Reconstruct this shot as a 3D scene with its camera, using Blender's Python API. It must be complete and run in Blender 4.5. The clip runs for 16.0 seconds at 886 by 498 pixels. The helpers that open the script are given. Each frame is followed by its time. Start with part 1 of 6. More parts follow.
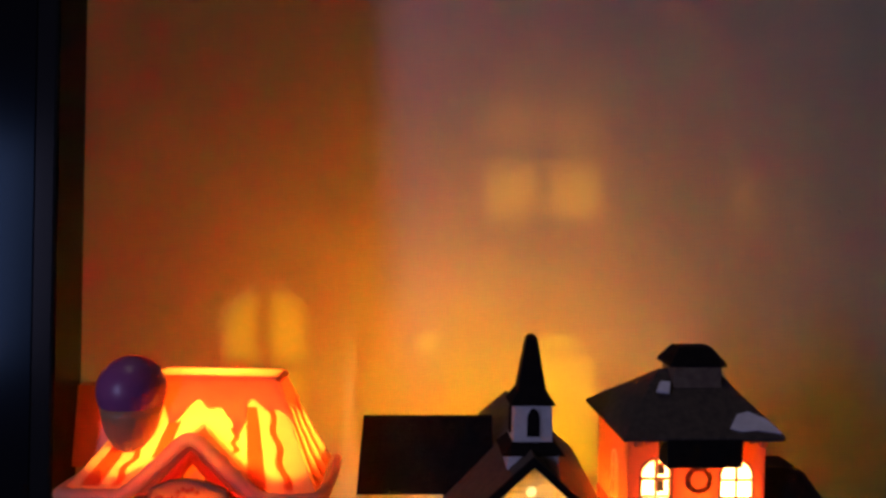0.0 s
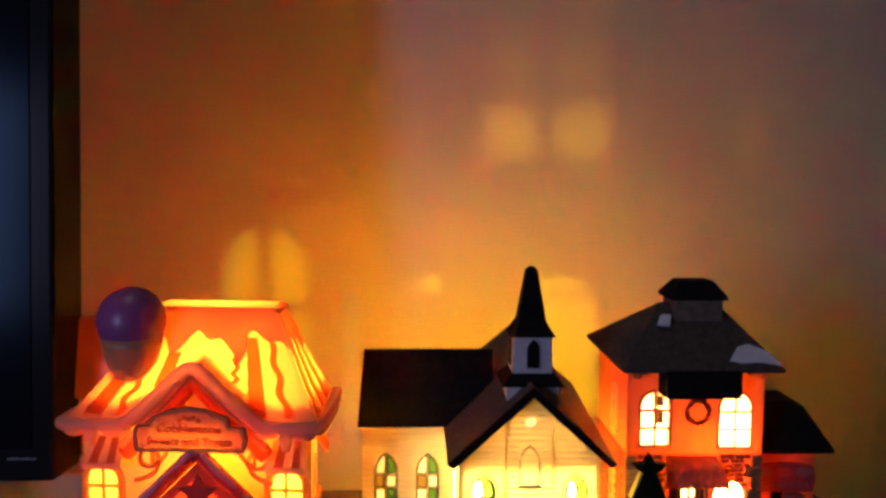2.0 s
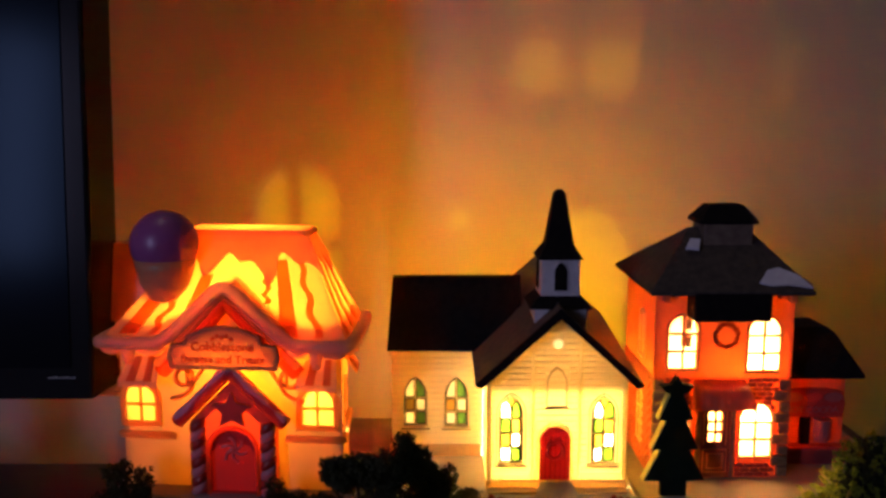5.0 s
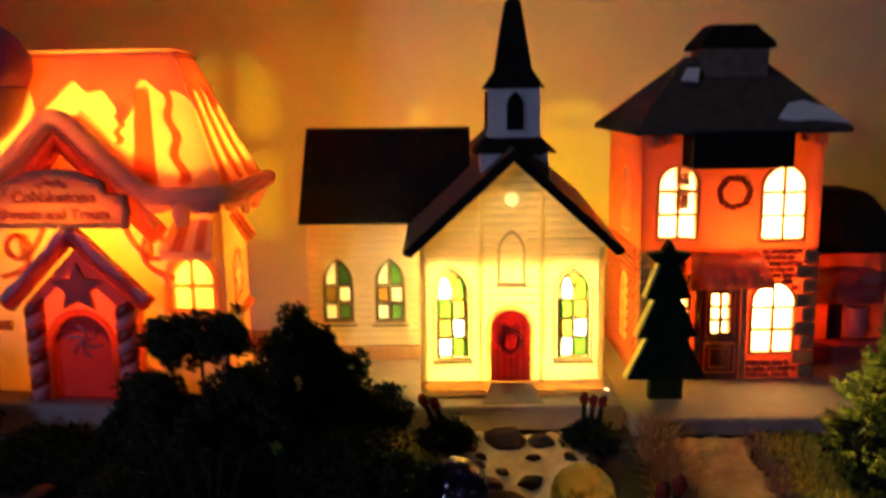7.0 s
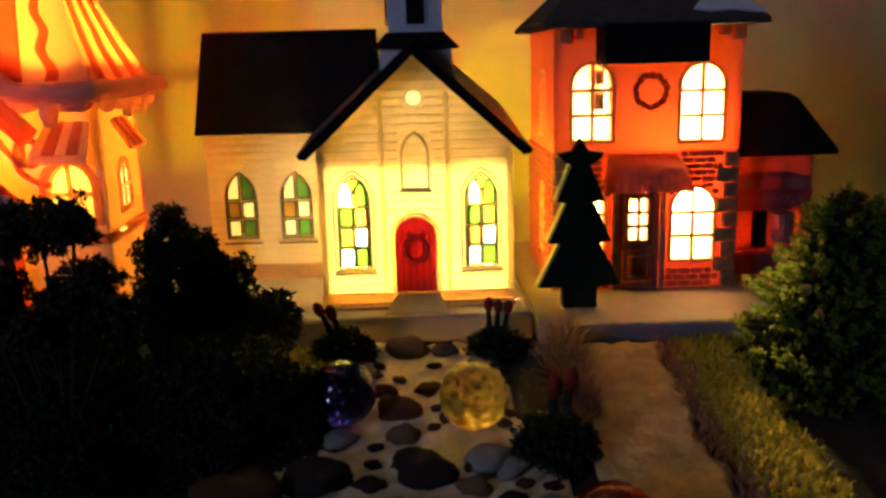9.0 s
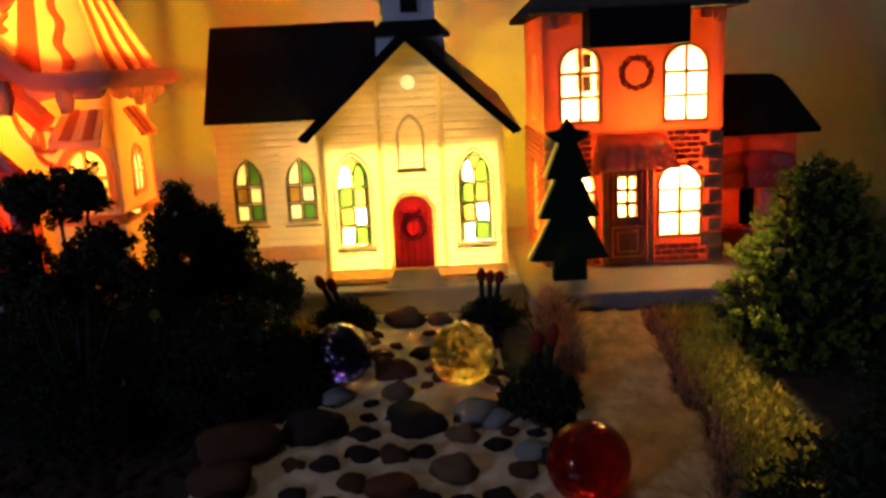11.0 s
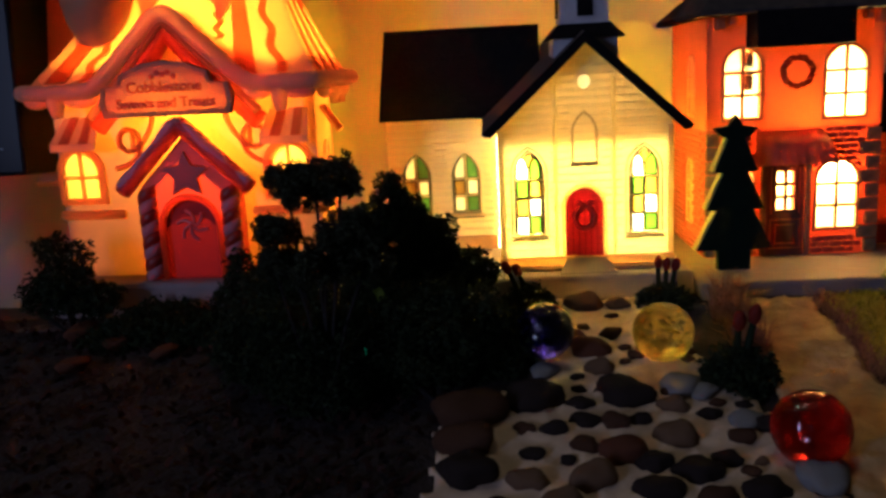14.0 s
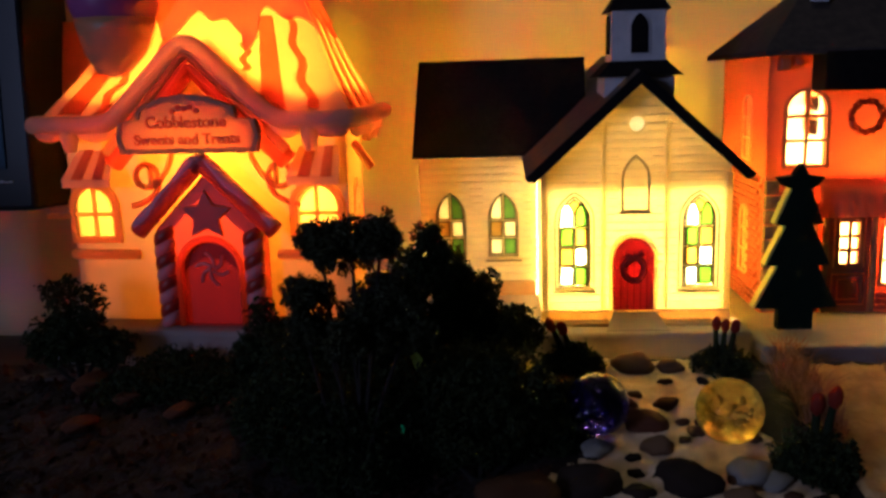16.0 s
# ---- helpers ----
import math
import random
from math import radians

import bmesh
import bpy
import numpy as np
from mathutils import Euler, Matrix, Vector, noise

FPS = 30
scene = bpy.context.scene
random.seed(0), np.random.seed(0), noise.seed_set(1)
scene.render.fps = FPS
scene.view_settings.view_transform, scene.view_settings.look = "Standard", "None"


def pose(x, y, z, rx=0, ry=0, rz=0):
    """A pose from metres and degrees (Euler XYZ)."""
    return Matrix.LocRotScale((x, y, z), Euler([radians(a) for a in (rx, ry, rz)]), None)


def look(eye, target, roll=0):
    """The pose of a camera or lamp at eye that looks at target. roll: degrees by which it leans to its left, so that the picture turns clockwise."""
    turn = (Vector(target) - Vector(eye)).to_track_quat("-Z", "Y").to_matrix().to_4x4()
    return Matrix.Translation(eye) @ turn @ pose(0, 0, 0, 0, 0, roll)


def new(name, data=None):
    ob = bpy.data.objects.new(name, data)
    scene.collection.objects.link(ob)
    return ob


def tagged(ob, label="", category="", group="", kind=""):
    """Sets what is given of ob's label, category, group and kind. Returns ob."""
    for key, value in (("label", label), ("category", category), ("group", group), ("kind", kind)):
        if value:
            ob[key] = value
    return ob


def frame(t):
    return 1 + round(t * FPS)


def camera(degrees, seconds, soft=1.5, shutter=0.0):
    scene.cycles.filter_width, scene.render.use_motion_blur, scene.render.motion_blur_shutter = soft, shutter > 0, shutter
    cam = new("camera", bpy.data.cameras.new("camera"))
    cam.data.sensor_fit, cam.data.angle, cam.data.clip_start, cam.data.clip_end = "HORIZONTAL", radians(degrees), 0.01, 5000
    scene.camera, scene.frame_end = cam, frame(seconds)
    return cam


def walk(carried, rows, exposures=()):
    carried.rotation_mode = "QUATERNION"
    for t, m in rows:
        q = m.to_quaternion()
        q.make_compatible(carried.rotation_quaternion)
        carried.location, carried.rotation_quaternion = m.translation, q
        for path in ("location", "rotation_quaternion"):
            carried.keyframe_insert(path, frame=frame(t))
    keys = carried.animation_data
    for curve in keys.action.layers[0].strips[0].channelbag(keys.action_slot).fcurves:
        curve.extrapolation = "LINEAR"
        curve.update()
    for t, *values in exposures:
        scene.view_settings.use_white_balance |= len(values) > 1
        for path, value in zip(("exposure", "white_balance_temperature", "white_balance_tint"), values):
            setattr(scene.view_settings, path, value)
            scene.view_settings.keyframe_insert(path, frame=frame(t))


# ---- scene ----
cam = camera(55.0, 16.0, soft=2.9, shutter=0.4)
PATH = [
    (0, (0.00607, -0.00968, 0.19103), (0.02354, 0.38956, 0.17374), 0.55),
    (0.5, (0.00806, -0.00587, 0.18725), (0.02902, 0.39298, 0.16533), 0.48),
    (1, (0.00844, -0.00659, 0.18294), (0.03003, 0.39192, 0.15607), 0.67),
    (1.5, (0.00858, -0.00743, 0.17889), (0.02769, 0.39063, 0.14452), 0.49),
    (2, (0.00824, -0.00789, 0.18040), (0.02373, 0.39000, 0.14248), 0.46),
    (2.5, (0.00334, -0.01324, 0.17865), (0.01183, 0.38478, 0.13986), 0.38),
    (3, (0.00588, -0.01243, 0.17679), (0.01337, 0.38513, 0.13332), 0.66),
    (3.5, (0.00345, -0.01250, 0.17504), (0.00456, 0.38467, 0.12757), 0.50),
    (4, (0.00730, -0.01018, 0.17089), (0.00813, 0.38652, 0.11961), 0.77),
    (4.2, (0.00819, -0.01181, 0.17040), (0.00934, 0.38448, 0.11606), 0.61),
    (6.3, (0.01758, 0.00724, 0.14508), (0.02056, 0.40234, 0.08273), -0.81),
    (6.5, (0.02385, 0.02425, 0.13878), (0.02869, 0.41836, 0.07052), -0.80),
    (7, (0.03915, 0.06997, 0.10462), (0.03702, 0.46386, 0.03499), -0.83),
    (7.5, (0.05231, 0.10249, 0.08726), (0.05985, 0.49459, 0.00855), -0.68),
    (8, (0.05413, 0.09109, 0.09006), (0.06349, 0.48262, 0.00872), -1.25),
    (8.5, (0.05983, 0.08519, 0.08589), (0.06969, 0.47599, 0.00116), -1.61),
    (9, (0.06178, 0.08112, 0.08395), (0.07169, 0.47114, -0.00429), -1.54),
    (9.2, (0.06414, 0.07836, 0.08352), (0.07316, 0.46845, -0.00453), -1.54),
    (11.3, (0.06912, 0.06315, 0.07234), (0.06932, 0.45453, -0.01025), -2.75),
    (11.5, (0.06714, 0.06179, 0.06976), (0.06729, 0.45282, -0.01451), -2.66),
    (12, (0.06242, 0.06003, 0.06471), (0.05979, 0.45062, -0.02152), -2.83),
    (12.5, (0.05699, 0.05226, 0.07218), (0.04897, 0.44329, -0.01165), -3.10),
    (13, (0.04459, 0.04956, 0.07334), (0.03079, 0.44048, -0.01025), -3.21),
    (13.5, (0.04011, 0.04819, 0.07540), (0.02390, 0.43902, -0.00820), -2.86),
    (14, (0.02665, 0.04464, 0.07644), (0.00333, 0.43582, -0.00376), -2.96),
    (14.5, (0.02272, 0.04906, 0.07713), (-0.00516, 0.43994, -0.00313), -3.07),
    (15, (0.02286, 0.04909, 0.07827), (-0.00707, 0.44004, -0.00085), -3.21),
    (15.5, (0.01677, 0.05324, 0.08205), (-0.01259, 0.44463, 0.00486), -2.78),
    (16, (0.01665, 0.06814, 0.08702), (-0.01124, 0.45958, 0.00962), -1.81),
]
EXPOSURES = [
    (0.0, 0.26, 6200, 6),
    (2.5, 0.36, 6150, -2),
    (3.1, 0.28, 6200, -2),
    (3.5, -0.12, 6550, 8),
    (4.2, 0.0, 6500, 8),
    (6.4, 0.1, 6200, 0),
    (7.5, 0.04, 5600, -14),
    (16.0, 0.04, 5600, -10),
]
walk(cam, [(t, look(eye, target, roll)) for t, eye, target, roll in PATH], EXPOSURES)

# ---- light ----
world = bpy.data.worlds.new("room_night")
scene.world = world
world.use_nodes = True
world.node_tree.nodes["Background"].inputs["Color"].default_value = (0.25, 0.3, 0.6, 1)
world.node_tree.nodes["Background"].inputs["Strength"].default_value = 0.0


def bulb(name, x, y, z, watts, colour, radius=1.5):
    data = bpy.data.lights.new(name, "POINT")
    data.energy, data.color, data.shadow_soft_size = watts, colour, radius * 0.001
    ob = new(name, data)
    ob.location = (x * 0.001, y * 0.001, z * 0.001)
    return ob


def glow_panel(name, eye, target, width, height, watts, colour):
    data = bpy.data.lights.new(name, "AREA")
    data.shape, data.size, data.size_y, data.energy, data.color = "RECTANGLE", width, height, watts, colour
    ob = new(name, data)
    ob.matrix_world = look(eye, target)
    return ob


bulb("church_bulb", 60, 359.5, 34, 7.8, (1.0, 0.75, 0.32), 2.4)
bulb("inn_bulb", 150, 388, 40, 2.6, (1.0, 0.62, 0.21), 1.8)
bulb("sweet_shop_bulb", -74, 363, 70, 1.4, (1.0, 0.66, 0.2), 0.5)
glow_panel("blue_window", (-0.59, -0.5, 0.25), (0.05, 0.4, 0.08), 0.09, 0.32, 2.1, (0.52, 0.5, 0.9))
# unseen fill lamp, added overhead to brighten the garden ground
glow_panel("ground_fill", (-0.23, 0.18, 1.64), (-0.1, 0.22, 0.0), 0.2, 0.2, 1.25, (0.95, 0.74, 0.62))

# ---- materials ----


def nodes_of(name):
    m = bpy.data.materials.new(name)
    m.use_nodes = True
    t = m.node_tree
    t.nodes.clear()
    out = t.nodes.new("ShaderNodeOutputMaterial")
    return m, t, out


def link(t, a, b):
    t.links.new(a, b)


def textured(t, colour, other, scale, detail=4.0, low=0.35, high=0.65):
    """A colour that wanders between two along noise in object space."""
    co = t.nodes.new("ShaderNodeTexCoord")
    n = t.nodes.new("ShaderNodeTexNoise")
    n.inputs["Scale"].default_value, n.inputs["Detail"].default_value = scale, detail
    link(t, co.outputs["Object"], n.inputs["Vector"])
    r = t.nodes.new("ShaderNodeMapRange")
    r.inputs["From Min"].default_value, r.inputs["From Max"].default_value = low, high
    link(t, n.outputs["Fac"], r.inputs["Value"])
    mix = t.nodes.new("ShaderNodeMix")
    mix.data_type = "RGBA"
    mix.inputs["A"].default_value, mix.inputs["B"].default_value = (*colour, 1), (*other, 1)
    link(t, r.outputs["Result"], mix.inputs["Factor"])
    return co, mix.outputs["Result"]


def relief(t, co, scale, strength, distance, kind="NOISE", band="Z"):
    if kind == "WAVE":
        n = t.nodes.new("ShaderNodeTexWave")
        n.bands_direction, n.wave_profile = band, "SAW"
        n.inputs["Scale"].default_value = scale
        n.inputs["Distortion"].default_value = 0.15
        value = n.outputs["Fac"]
    else:
        n = t.nodes.new("ShaderNodeTexNoise")
        n.inputs["Scale"].default_value, n.inputs["Detail"].default_value = scale, 6
        value = n.outputs["Fac"]
    link(t, co.outputs["Object"], n.inputs["Vector"])
    b = t.nodes.new("ShaderNodeBump")
    b.inputs["Strength"].default_value, b.inputs["Distance"].default_value = strength, distance
    link(t, value, b.inputs["Height"])
    return b.outputs["Normal"]


def solid(name, colour, other=None, rough=0.6, scale=120.0, bump=0.3, depth=0.0004, metal=0.0, wave=0.0, spec=0.4):
    m, t, out = nodes_of(name)
    co, col = textured(t, colour, other or tuple(c * 0.75 for c in colour), scale)
    p = t.nodes.new("ShaderNodeBsdfPrincipled")
    p.inputs["Roughness"].default_value, p.inputs["Metallic"].default_value = rough, metal
    p.inputs["Specular IOR Level"].default_value = spec
    link(t, col, p.inputs["Base Color"])
    link(t, relief(t, co, wave or scale * 3, bump, depth, "WAVE" if wave else "NOISE"), p.inputs["Normal"])
    link(t, p.outputs["BSDF"], out.inputs["Surface"])
    return m


def plastic(name, colour, through_colour, share=0.5, rough=0.45, scale=60.0, wave=0.0, band="Z", bump=0.25, depth=0.0003):
    """Thin moulded plastic that lets light seep through."""
    m, t, out = nodes_of(name)
    co, col = textured(t, colour, tuple(c * 0.88 for c in colour), scale)
    p = t.nodes.new("ShaderNodeBsdfPrincipled")
    p.inputs["Roughness"].default_value = rough
    link(t, col, p.inputs["Base Color"])
    normal = relief(t, co, wave or scale * 4, bump, depth, "WAVE" if wave else "NOISE", band)
    link(t, normal, p.inputs["Normal"])
    _, seep = textured(t, through_colour, tuple(c * 0.85 for c in through_colour), scale * 0.7)
    if wave:
        # board edges let less light through
        w = t.nodes.new("ShaderNodeTexWave")
        w.bands_direction, w.wave_profile = band, "SAW"
        w.inputs["Scale"].default_value = wave
        link(t, co.outputs["Object"], w.inputs["Vector"])
        r = t.nodes.new("ShaderNodeMapRange")
        r.inputs["From Min"].default_value, r.inputs["From Max"].default_value = 0.0, 0.5
        r.inputs["To Min"].default_value, r.inputs["To Max"].default_value = 0.72, 1.0
        link(t, w.outputs["Fac"], r.inputs["Value"])
        dim = t.nodes.new("ShaderNodeVectorMath")
        dim.operation = "SCALE"
        link(t, seep, dim.inputs[0])
        link(t, r.outputs["Result"], dim.inputs["Scale"])
        seep = dim.outputs["Vector"]
    tr = t.nodes.new("ShaderNodeBsdfTranslucent")
    link(t, seep, tr.inputs["Color"])
    link(t, normal, tr.inputs["Normal"])
    mix = t.nodes.new("ShaderNodeMixShader")
    mix.inputs["Fac"].default_value = share
    link(t, p.outputs["BSDF"], mix.inputs[1])
    link(t, tr.outputs["BSDF"], mix.inputs[2])
    link(t, mix.outputs["Shader"], out.inputs["Surface"])
    return m


def glass(name, colour, rough=0.0, ior=1.45):
    m, t, out = nodes_of(name)
    g = t.nodes.new("ShaderNodeBsdfPrincipled")
    g.inputs["Base Color"].default_value = (*colour, 1)
    g.inputs["Roughness"].default_value, g.inputs["IOR"].default_value = rough, ior
    g.inputs["Transmission Weight"].default_value = 1.0
    link(t, g.outputs["BSDF"], out.inputs["Surface"])
    return m


WALL_PAINT = solid("wall_paint", (0.5, 0.455, 0.36), (0.45, 0.41, 0.32), rough=0.55, scale=9, bump=0.12, depth=0.0008)
PLATFORM = solid("platform_board", (0.06, 0.045, 0.035), (0.1, 0.07, 0.05), rough=0.8, scale=60)
TABLE = solid("table_top", (0.05, 0.035, 0.03), (0.08, 0.05, 0.04), rough=0.5, scale=20)
CREAM = plastic("cream_plastic", (0.8, 0.66, 0.34), (0.97, 0.84, 0.56), 0.32, wave=110, bump=0.5, depth=0.0006)
# copy of the cream shell; the glow of wing and side is set in its colour
CREAM_SIDE = plastic("side_cream_plastic", (0.82, 0.76, 0.58), (0.92, 0.78, 0.3), 0.28, wave=110, bump=0.5, depth=0.0006)
CREAM_TRIM = plastic("cream_trim", (0.80, 0.74, 0.56), (0.95, 0.86, 0.62), 0.88)
ROOF_BLACK = solid("black_roof", (0.007, 0.006, 0.007), (0.011, 0.009, 0.009), rough=0.75, scale=300, bump=0.5, depth=0.0004, spec=0.05)
SHINGLE = solid("black_shingles", (0.05, 0.041, 0.035), (0.075, 0.058, 0.048), rough=0.8, scale=300, wave=60, bump=0.6, depth=0.0007, spec=0.15)
# nave slopes: browner copy of the black roof, with warm light in its colour
ROOF_BLACK_LIT = solid("lit_black_roof", (0.055, 0.04, 0.036), (0.09, 0.06, 0.05), rough=0.6, scale=300, wave=55, bump=0.5, depth=0.0006)
STEEPLE_WHITE = solid("steeple_white", (0.6, 0.58, 0.6), (0.5, 0.48, 0.5), rough=0.5, scale=200)
STONE_STRIP = plastic("foundation_stone", (0.46, 0.32, 0.18), (0.7, 0.45, 0.16), 0.4, rough=0.8, scale=500, bump=0.6, depth=0.0006)
DOOR_RED = plastic("red_door_paint", (0.5, 0.05, 0.045), (0.6, 0.05, 0.035), 0.07)
INK = solid("dark_outline", (0.035, 0.025, 0.01), (0.05, 0.035, 0.015), rough=0.6)
PANE_WHITE = plastic("white_pane", (0.85, 0.85, 0.8), (0.98, 0.97, 0.9), 0.5, rough=0.2)
PANE_GREEN = plastic("green_pane", (0.15, 0.4, 0.1), (0.085, 0.2, 0.012), 0.135, rough=0.2)
PANE_AMBER = plastic("amber_pane", (0.5, 0.33, 0.08), (0.5, 0.26, 0.025), 0.12, rough=0.2)
SNOW_BASE = plastic("snowy_base", (0.24, 0.2, 0.2), (0.7, 0.5, 0.28), 0.1, rough=0.7, scale=150)
INN_RED = plastic("orange_red_plastic", (0.7, 0.2, 0.08), (0.95, 0.38, 0.09), 0.19)
INN_MORTAR = plastic("glowing_mortar", (0.45, 0.13, 0.06), (0.92, 0.25, 0.06), 0.18)
BRICK = solid("brick_paint", (0.34, 0.07, 0.042), (0.22, 0.045, 0.03), rough=0.6, scale=300)
QUOIN = solid("quoin_stone", (0.24, 0.15, 0.075), (0.16, 0.1, 0.05), rough=0.7, scale=300)
WINDOW_TRIM = plastic("window_trim", (0.6, 0.25, 0.09), (0.7, 0.28, 0.08), 0.2)
CLEAR = glass("clear_pane", (0.95, 0.95, 0.92), ior=1.3)
AWNING_RED = plastic("awning_red", (0.5, 0.16, 0.09), (0.8, 0.2, 0.07), 0.35)
WOOD_DARK = plastic("dark_door_paint", (0.2, 0.07, 0.04), (0.5, 0.1, 0.04), 0.12)
SNOW = solid("snow_paint", (0.7, 0.68, 0.78), (0.6, 0.58, 0.68), rough=0.6, scale=200)
CHIMNEY = solid("chimney_stone", (0.18, 0.13, 0.09), (0.12, 0.08, 0.06), rough=0.7, scale=200, bump=0.5)
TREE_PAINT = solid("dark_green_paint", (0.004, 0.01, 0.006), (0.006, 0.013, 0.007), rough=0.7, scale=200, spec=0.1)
# light on the fir's left edges, put into a brighter colour
TREE_LIT_EDGE = solid("lit_edge_green", (0.5, 0.5, 0.14), (0.4, 0.42, 0.12), rough=0.5, scale=200)
PEACH = plastic("peach_plastic", (0.66, 0.37, 0.15), (0.97, 0.64, 0.18), 0.28)
PEACH_TRIM = plastic("peach_trim", (0.82, 0.5, 0.28), (0.99, 0.66, 0.32), 0.9)
ICING = plastic("lilac_icing", (0.7, 0.56, 0.6), (0.98, 0.7, 0.4), 0.78)
ROOF_ORANGE = plastic("orange_icing", (0.84, 0.4, 0.18), (0.98, 0.6, 0.26), 0.68)
ROOF_YELLOW = plastic("yellow_candy_roof", (0.8, 0.42, 0.15), (0.98, 0.66, 0.25), 0.46)
CANDY_RED = plastic("candy_red", (0.66, 0.08, 0.04), (0.97, 0.18, 0.07), 0.88)
CANDY_PINK = plastic("candy_pink", (0.6, 0.26, 0.3), (0.92, 0.42, 0.32), 0.3)
SCOOP = solid("purple_scoop", (0.24, 0.06, 0.2), (0.3, 0.08, 0.2), rough=0.35, scale=60)
CONE = plastic("waffle_cone", (0.5, 0.28, 0.14), (0.6, 0.25, 0.06), 0.3)
BLACK_GLOSS = solid("black_gloss", (0.012, 0.012, 0.013), (0.012, 0.012, 0.013), rough=0.2, scale=5, bump=0.0, spec=0.03)
SCREEN_GLASS = solid("screen_glass", (0.006, 0.006, 0.008), (0.006, 0.006, 0.008), rough=0.17, scale=5, bump=0.0, spec=0.04)
SCREEN_GLASS.node_tree.nodes["Principled BSDF"].inputs["Specular Tint"].default_value = (0.45, 0.75, 1.0, 1)



def frosted(name, colour, clear):
    """A hazy film: part of the light goes straight through, the rest is scattered."""
    m, t, out = nodes_of(name)
    tp, tr = t.nodes.new("ShaderNodeBsdfTransparent"), t.nodes.new("ShaderNodeBsdfTranslucent")
    tr.inputs["Color"].default_value = tp.inputs["Color"].default_value = (*colour, 1)
    mix = t.nodes.new("ShaderNodeMixShader")
    mix.inputs["Fac"].default_value = 1 - clear
    link(t, tp.outputs["BSDF"], mix.inputs[1])
    link(t, tr.outputs["BSDF"], mix.inputs[2])
    link(t, mix.outputs["Shader"], out.inputs["Surface"])
    return m


# HAZY, REAR_*, AMBER_FILM: unseen, added to tint and dim light on the wall
HAZY = frosted("hazy_film", (0.95, 0.82, 0.12), 0.5)
MILKY = frosted("milky_pane", (0.99, 0.96, 0.88), 0.75)
LOW_PANE = frosted("low_milky_pane", (0.99, 0.95, 0.86), 0.05)
DOOR_PANE = frosted("door_pane", (0.99, 0.9, 0.7), 0.14)
SHOP_PANE = frosted("yellow_pane", (0.72, 0.55, 0.28), 0.25)
REAR_BRIGHT = frosted("rear_amber_film", (0.95, 0.85, 0.05), 0.75)
REAR_DIM = frosted("rear_dim_film", (0.92, 0.8, 0.12), 0.5)
AMBER_FILM = frosted("amber_film", (0.97, 0.86, 0.12), 0.97)
BACK_ORANGE = plastic("bare_orange_back", (0.7, 0.25, 0.1), (0.97, 0.11, 0.025), 0.85)
BACK_RED = plastic("bare_red_back", (0.7, 0.1, 0.05), (0.95, 0.08, 0.02), 0.5)
BACK_YELLOW = plastic("bare_yellow_back", (0.8, 0.65, 0.35), (0.96, 0.72, 0.05), 0.6)
BACK_AMBER = plastic("bare_amber_back", (0.7, 0.35, 0.15), (0.92, 0.45, 0.14), 0.6)
CANDY_STRIPE = plastic("candy_stripe", (0.75, 0.14, 0.05), (0.97, 0.48, 0.18), 0.88)
SIGN_PAINT = plastic("sign_tan", (0.5, 0.34, 0.22), (0.85, 0.52, 0.28), 0.7)
SIGN_RIM = plastic("sign_rim", (0.36, 0.3, 0.18), (0.7, 0.46, 0.24), 0.65)
SIGN_TEXT = plastic("sign_text", (0.45, 0.1, 0.06), (0.8, 0.25, 0.1), 0.65)
PORCH_RED = plastic("porch_red", (0.36, 0.022, 0.016), (0.85, 0.1, 0.03), 0.055)
PORCH_FRONT = plastic("porch_front", (0.42, 0.035, 0.014), (0.9, 0.06, 0.008), 0.1)
SCROLL_TRIM = plastic("orange_scroll", (0.74, 0.32, 0.1), (0.97, 0.42, 0.1), 0.78)
ARCH_GLOW = plastic("orange_arch", (0.85, 0.26, 0.1), (0.98, 0.36, 0.12), 0.85)
PORCH_ROOF = plastic("porch_roof_red", (0.35, 0.03, 0.04), (0.7, 0.07, 0.05), 0.45)
AWNING_STRIPE = plastic("awning_stripe", (0.5, 0.14, 0.09), (0.85, 0.3, 0.12), 0.6)
SIDE_PANE = plastic("side_pane", (0.6, 0.3, 0.16), (0.95, 0.5, 0.22), 0.6)
SIDE_BRICK = plastic("side_brick", (0.5, 0.13, 0.06), (0.8, 0.2, 0.06), 0.3)
PINWHEEL = plastic("pinwheel_pink", (0.5, 0.13, 0.14), (0.7, 0.14, 0.12), 0.1)
DOOR_PINK = plastic("magenta_door", (0.13, 0.008, 0.012), (0.7, 0.018, 0.012), 0.038, rough=0.8)
DOOR_LINE = plastic("door_line", (0.6, 0.25, 0.12), (0.9, 0.36, 0.13), 0.8)
WREATH_RED = plastic("wreath_red", (0.3, 0.06, 0.03), (0.6, 0.12, 0.05), 0.6)
STALL_WALL = plastic("stall_wall_paint", (0.6, 0.16, 0.06), (0.92, 0.3, 0.07), 0.2)
STALL_PAINT = plastic("stall_paint", (0.3, 0.06, 0.06), (0.5, 0.07, 0.05), 0.3)
SWAG = plastic("faded_pink", (0.3, 0.12, 0.13), (0.35, 0.1, 0.08), 0.15)

BEZEL_MARK = solid("bezel_print", (0.3, 0.3, 0.31), (0.26, 0.26, 0.27), rough=0.5)

# ---- building blocks (millimetres) ----
from mathutils.geometry import tessellate_polygon

ORIGIN = {}


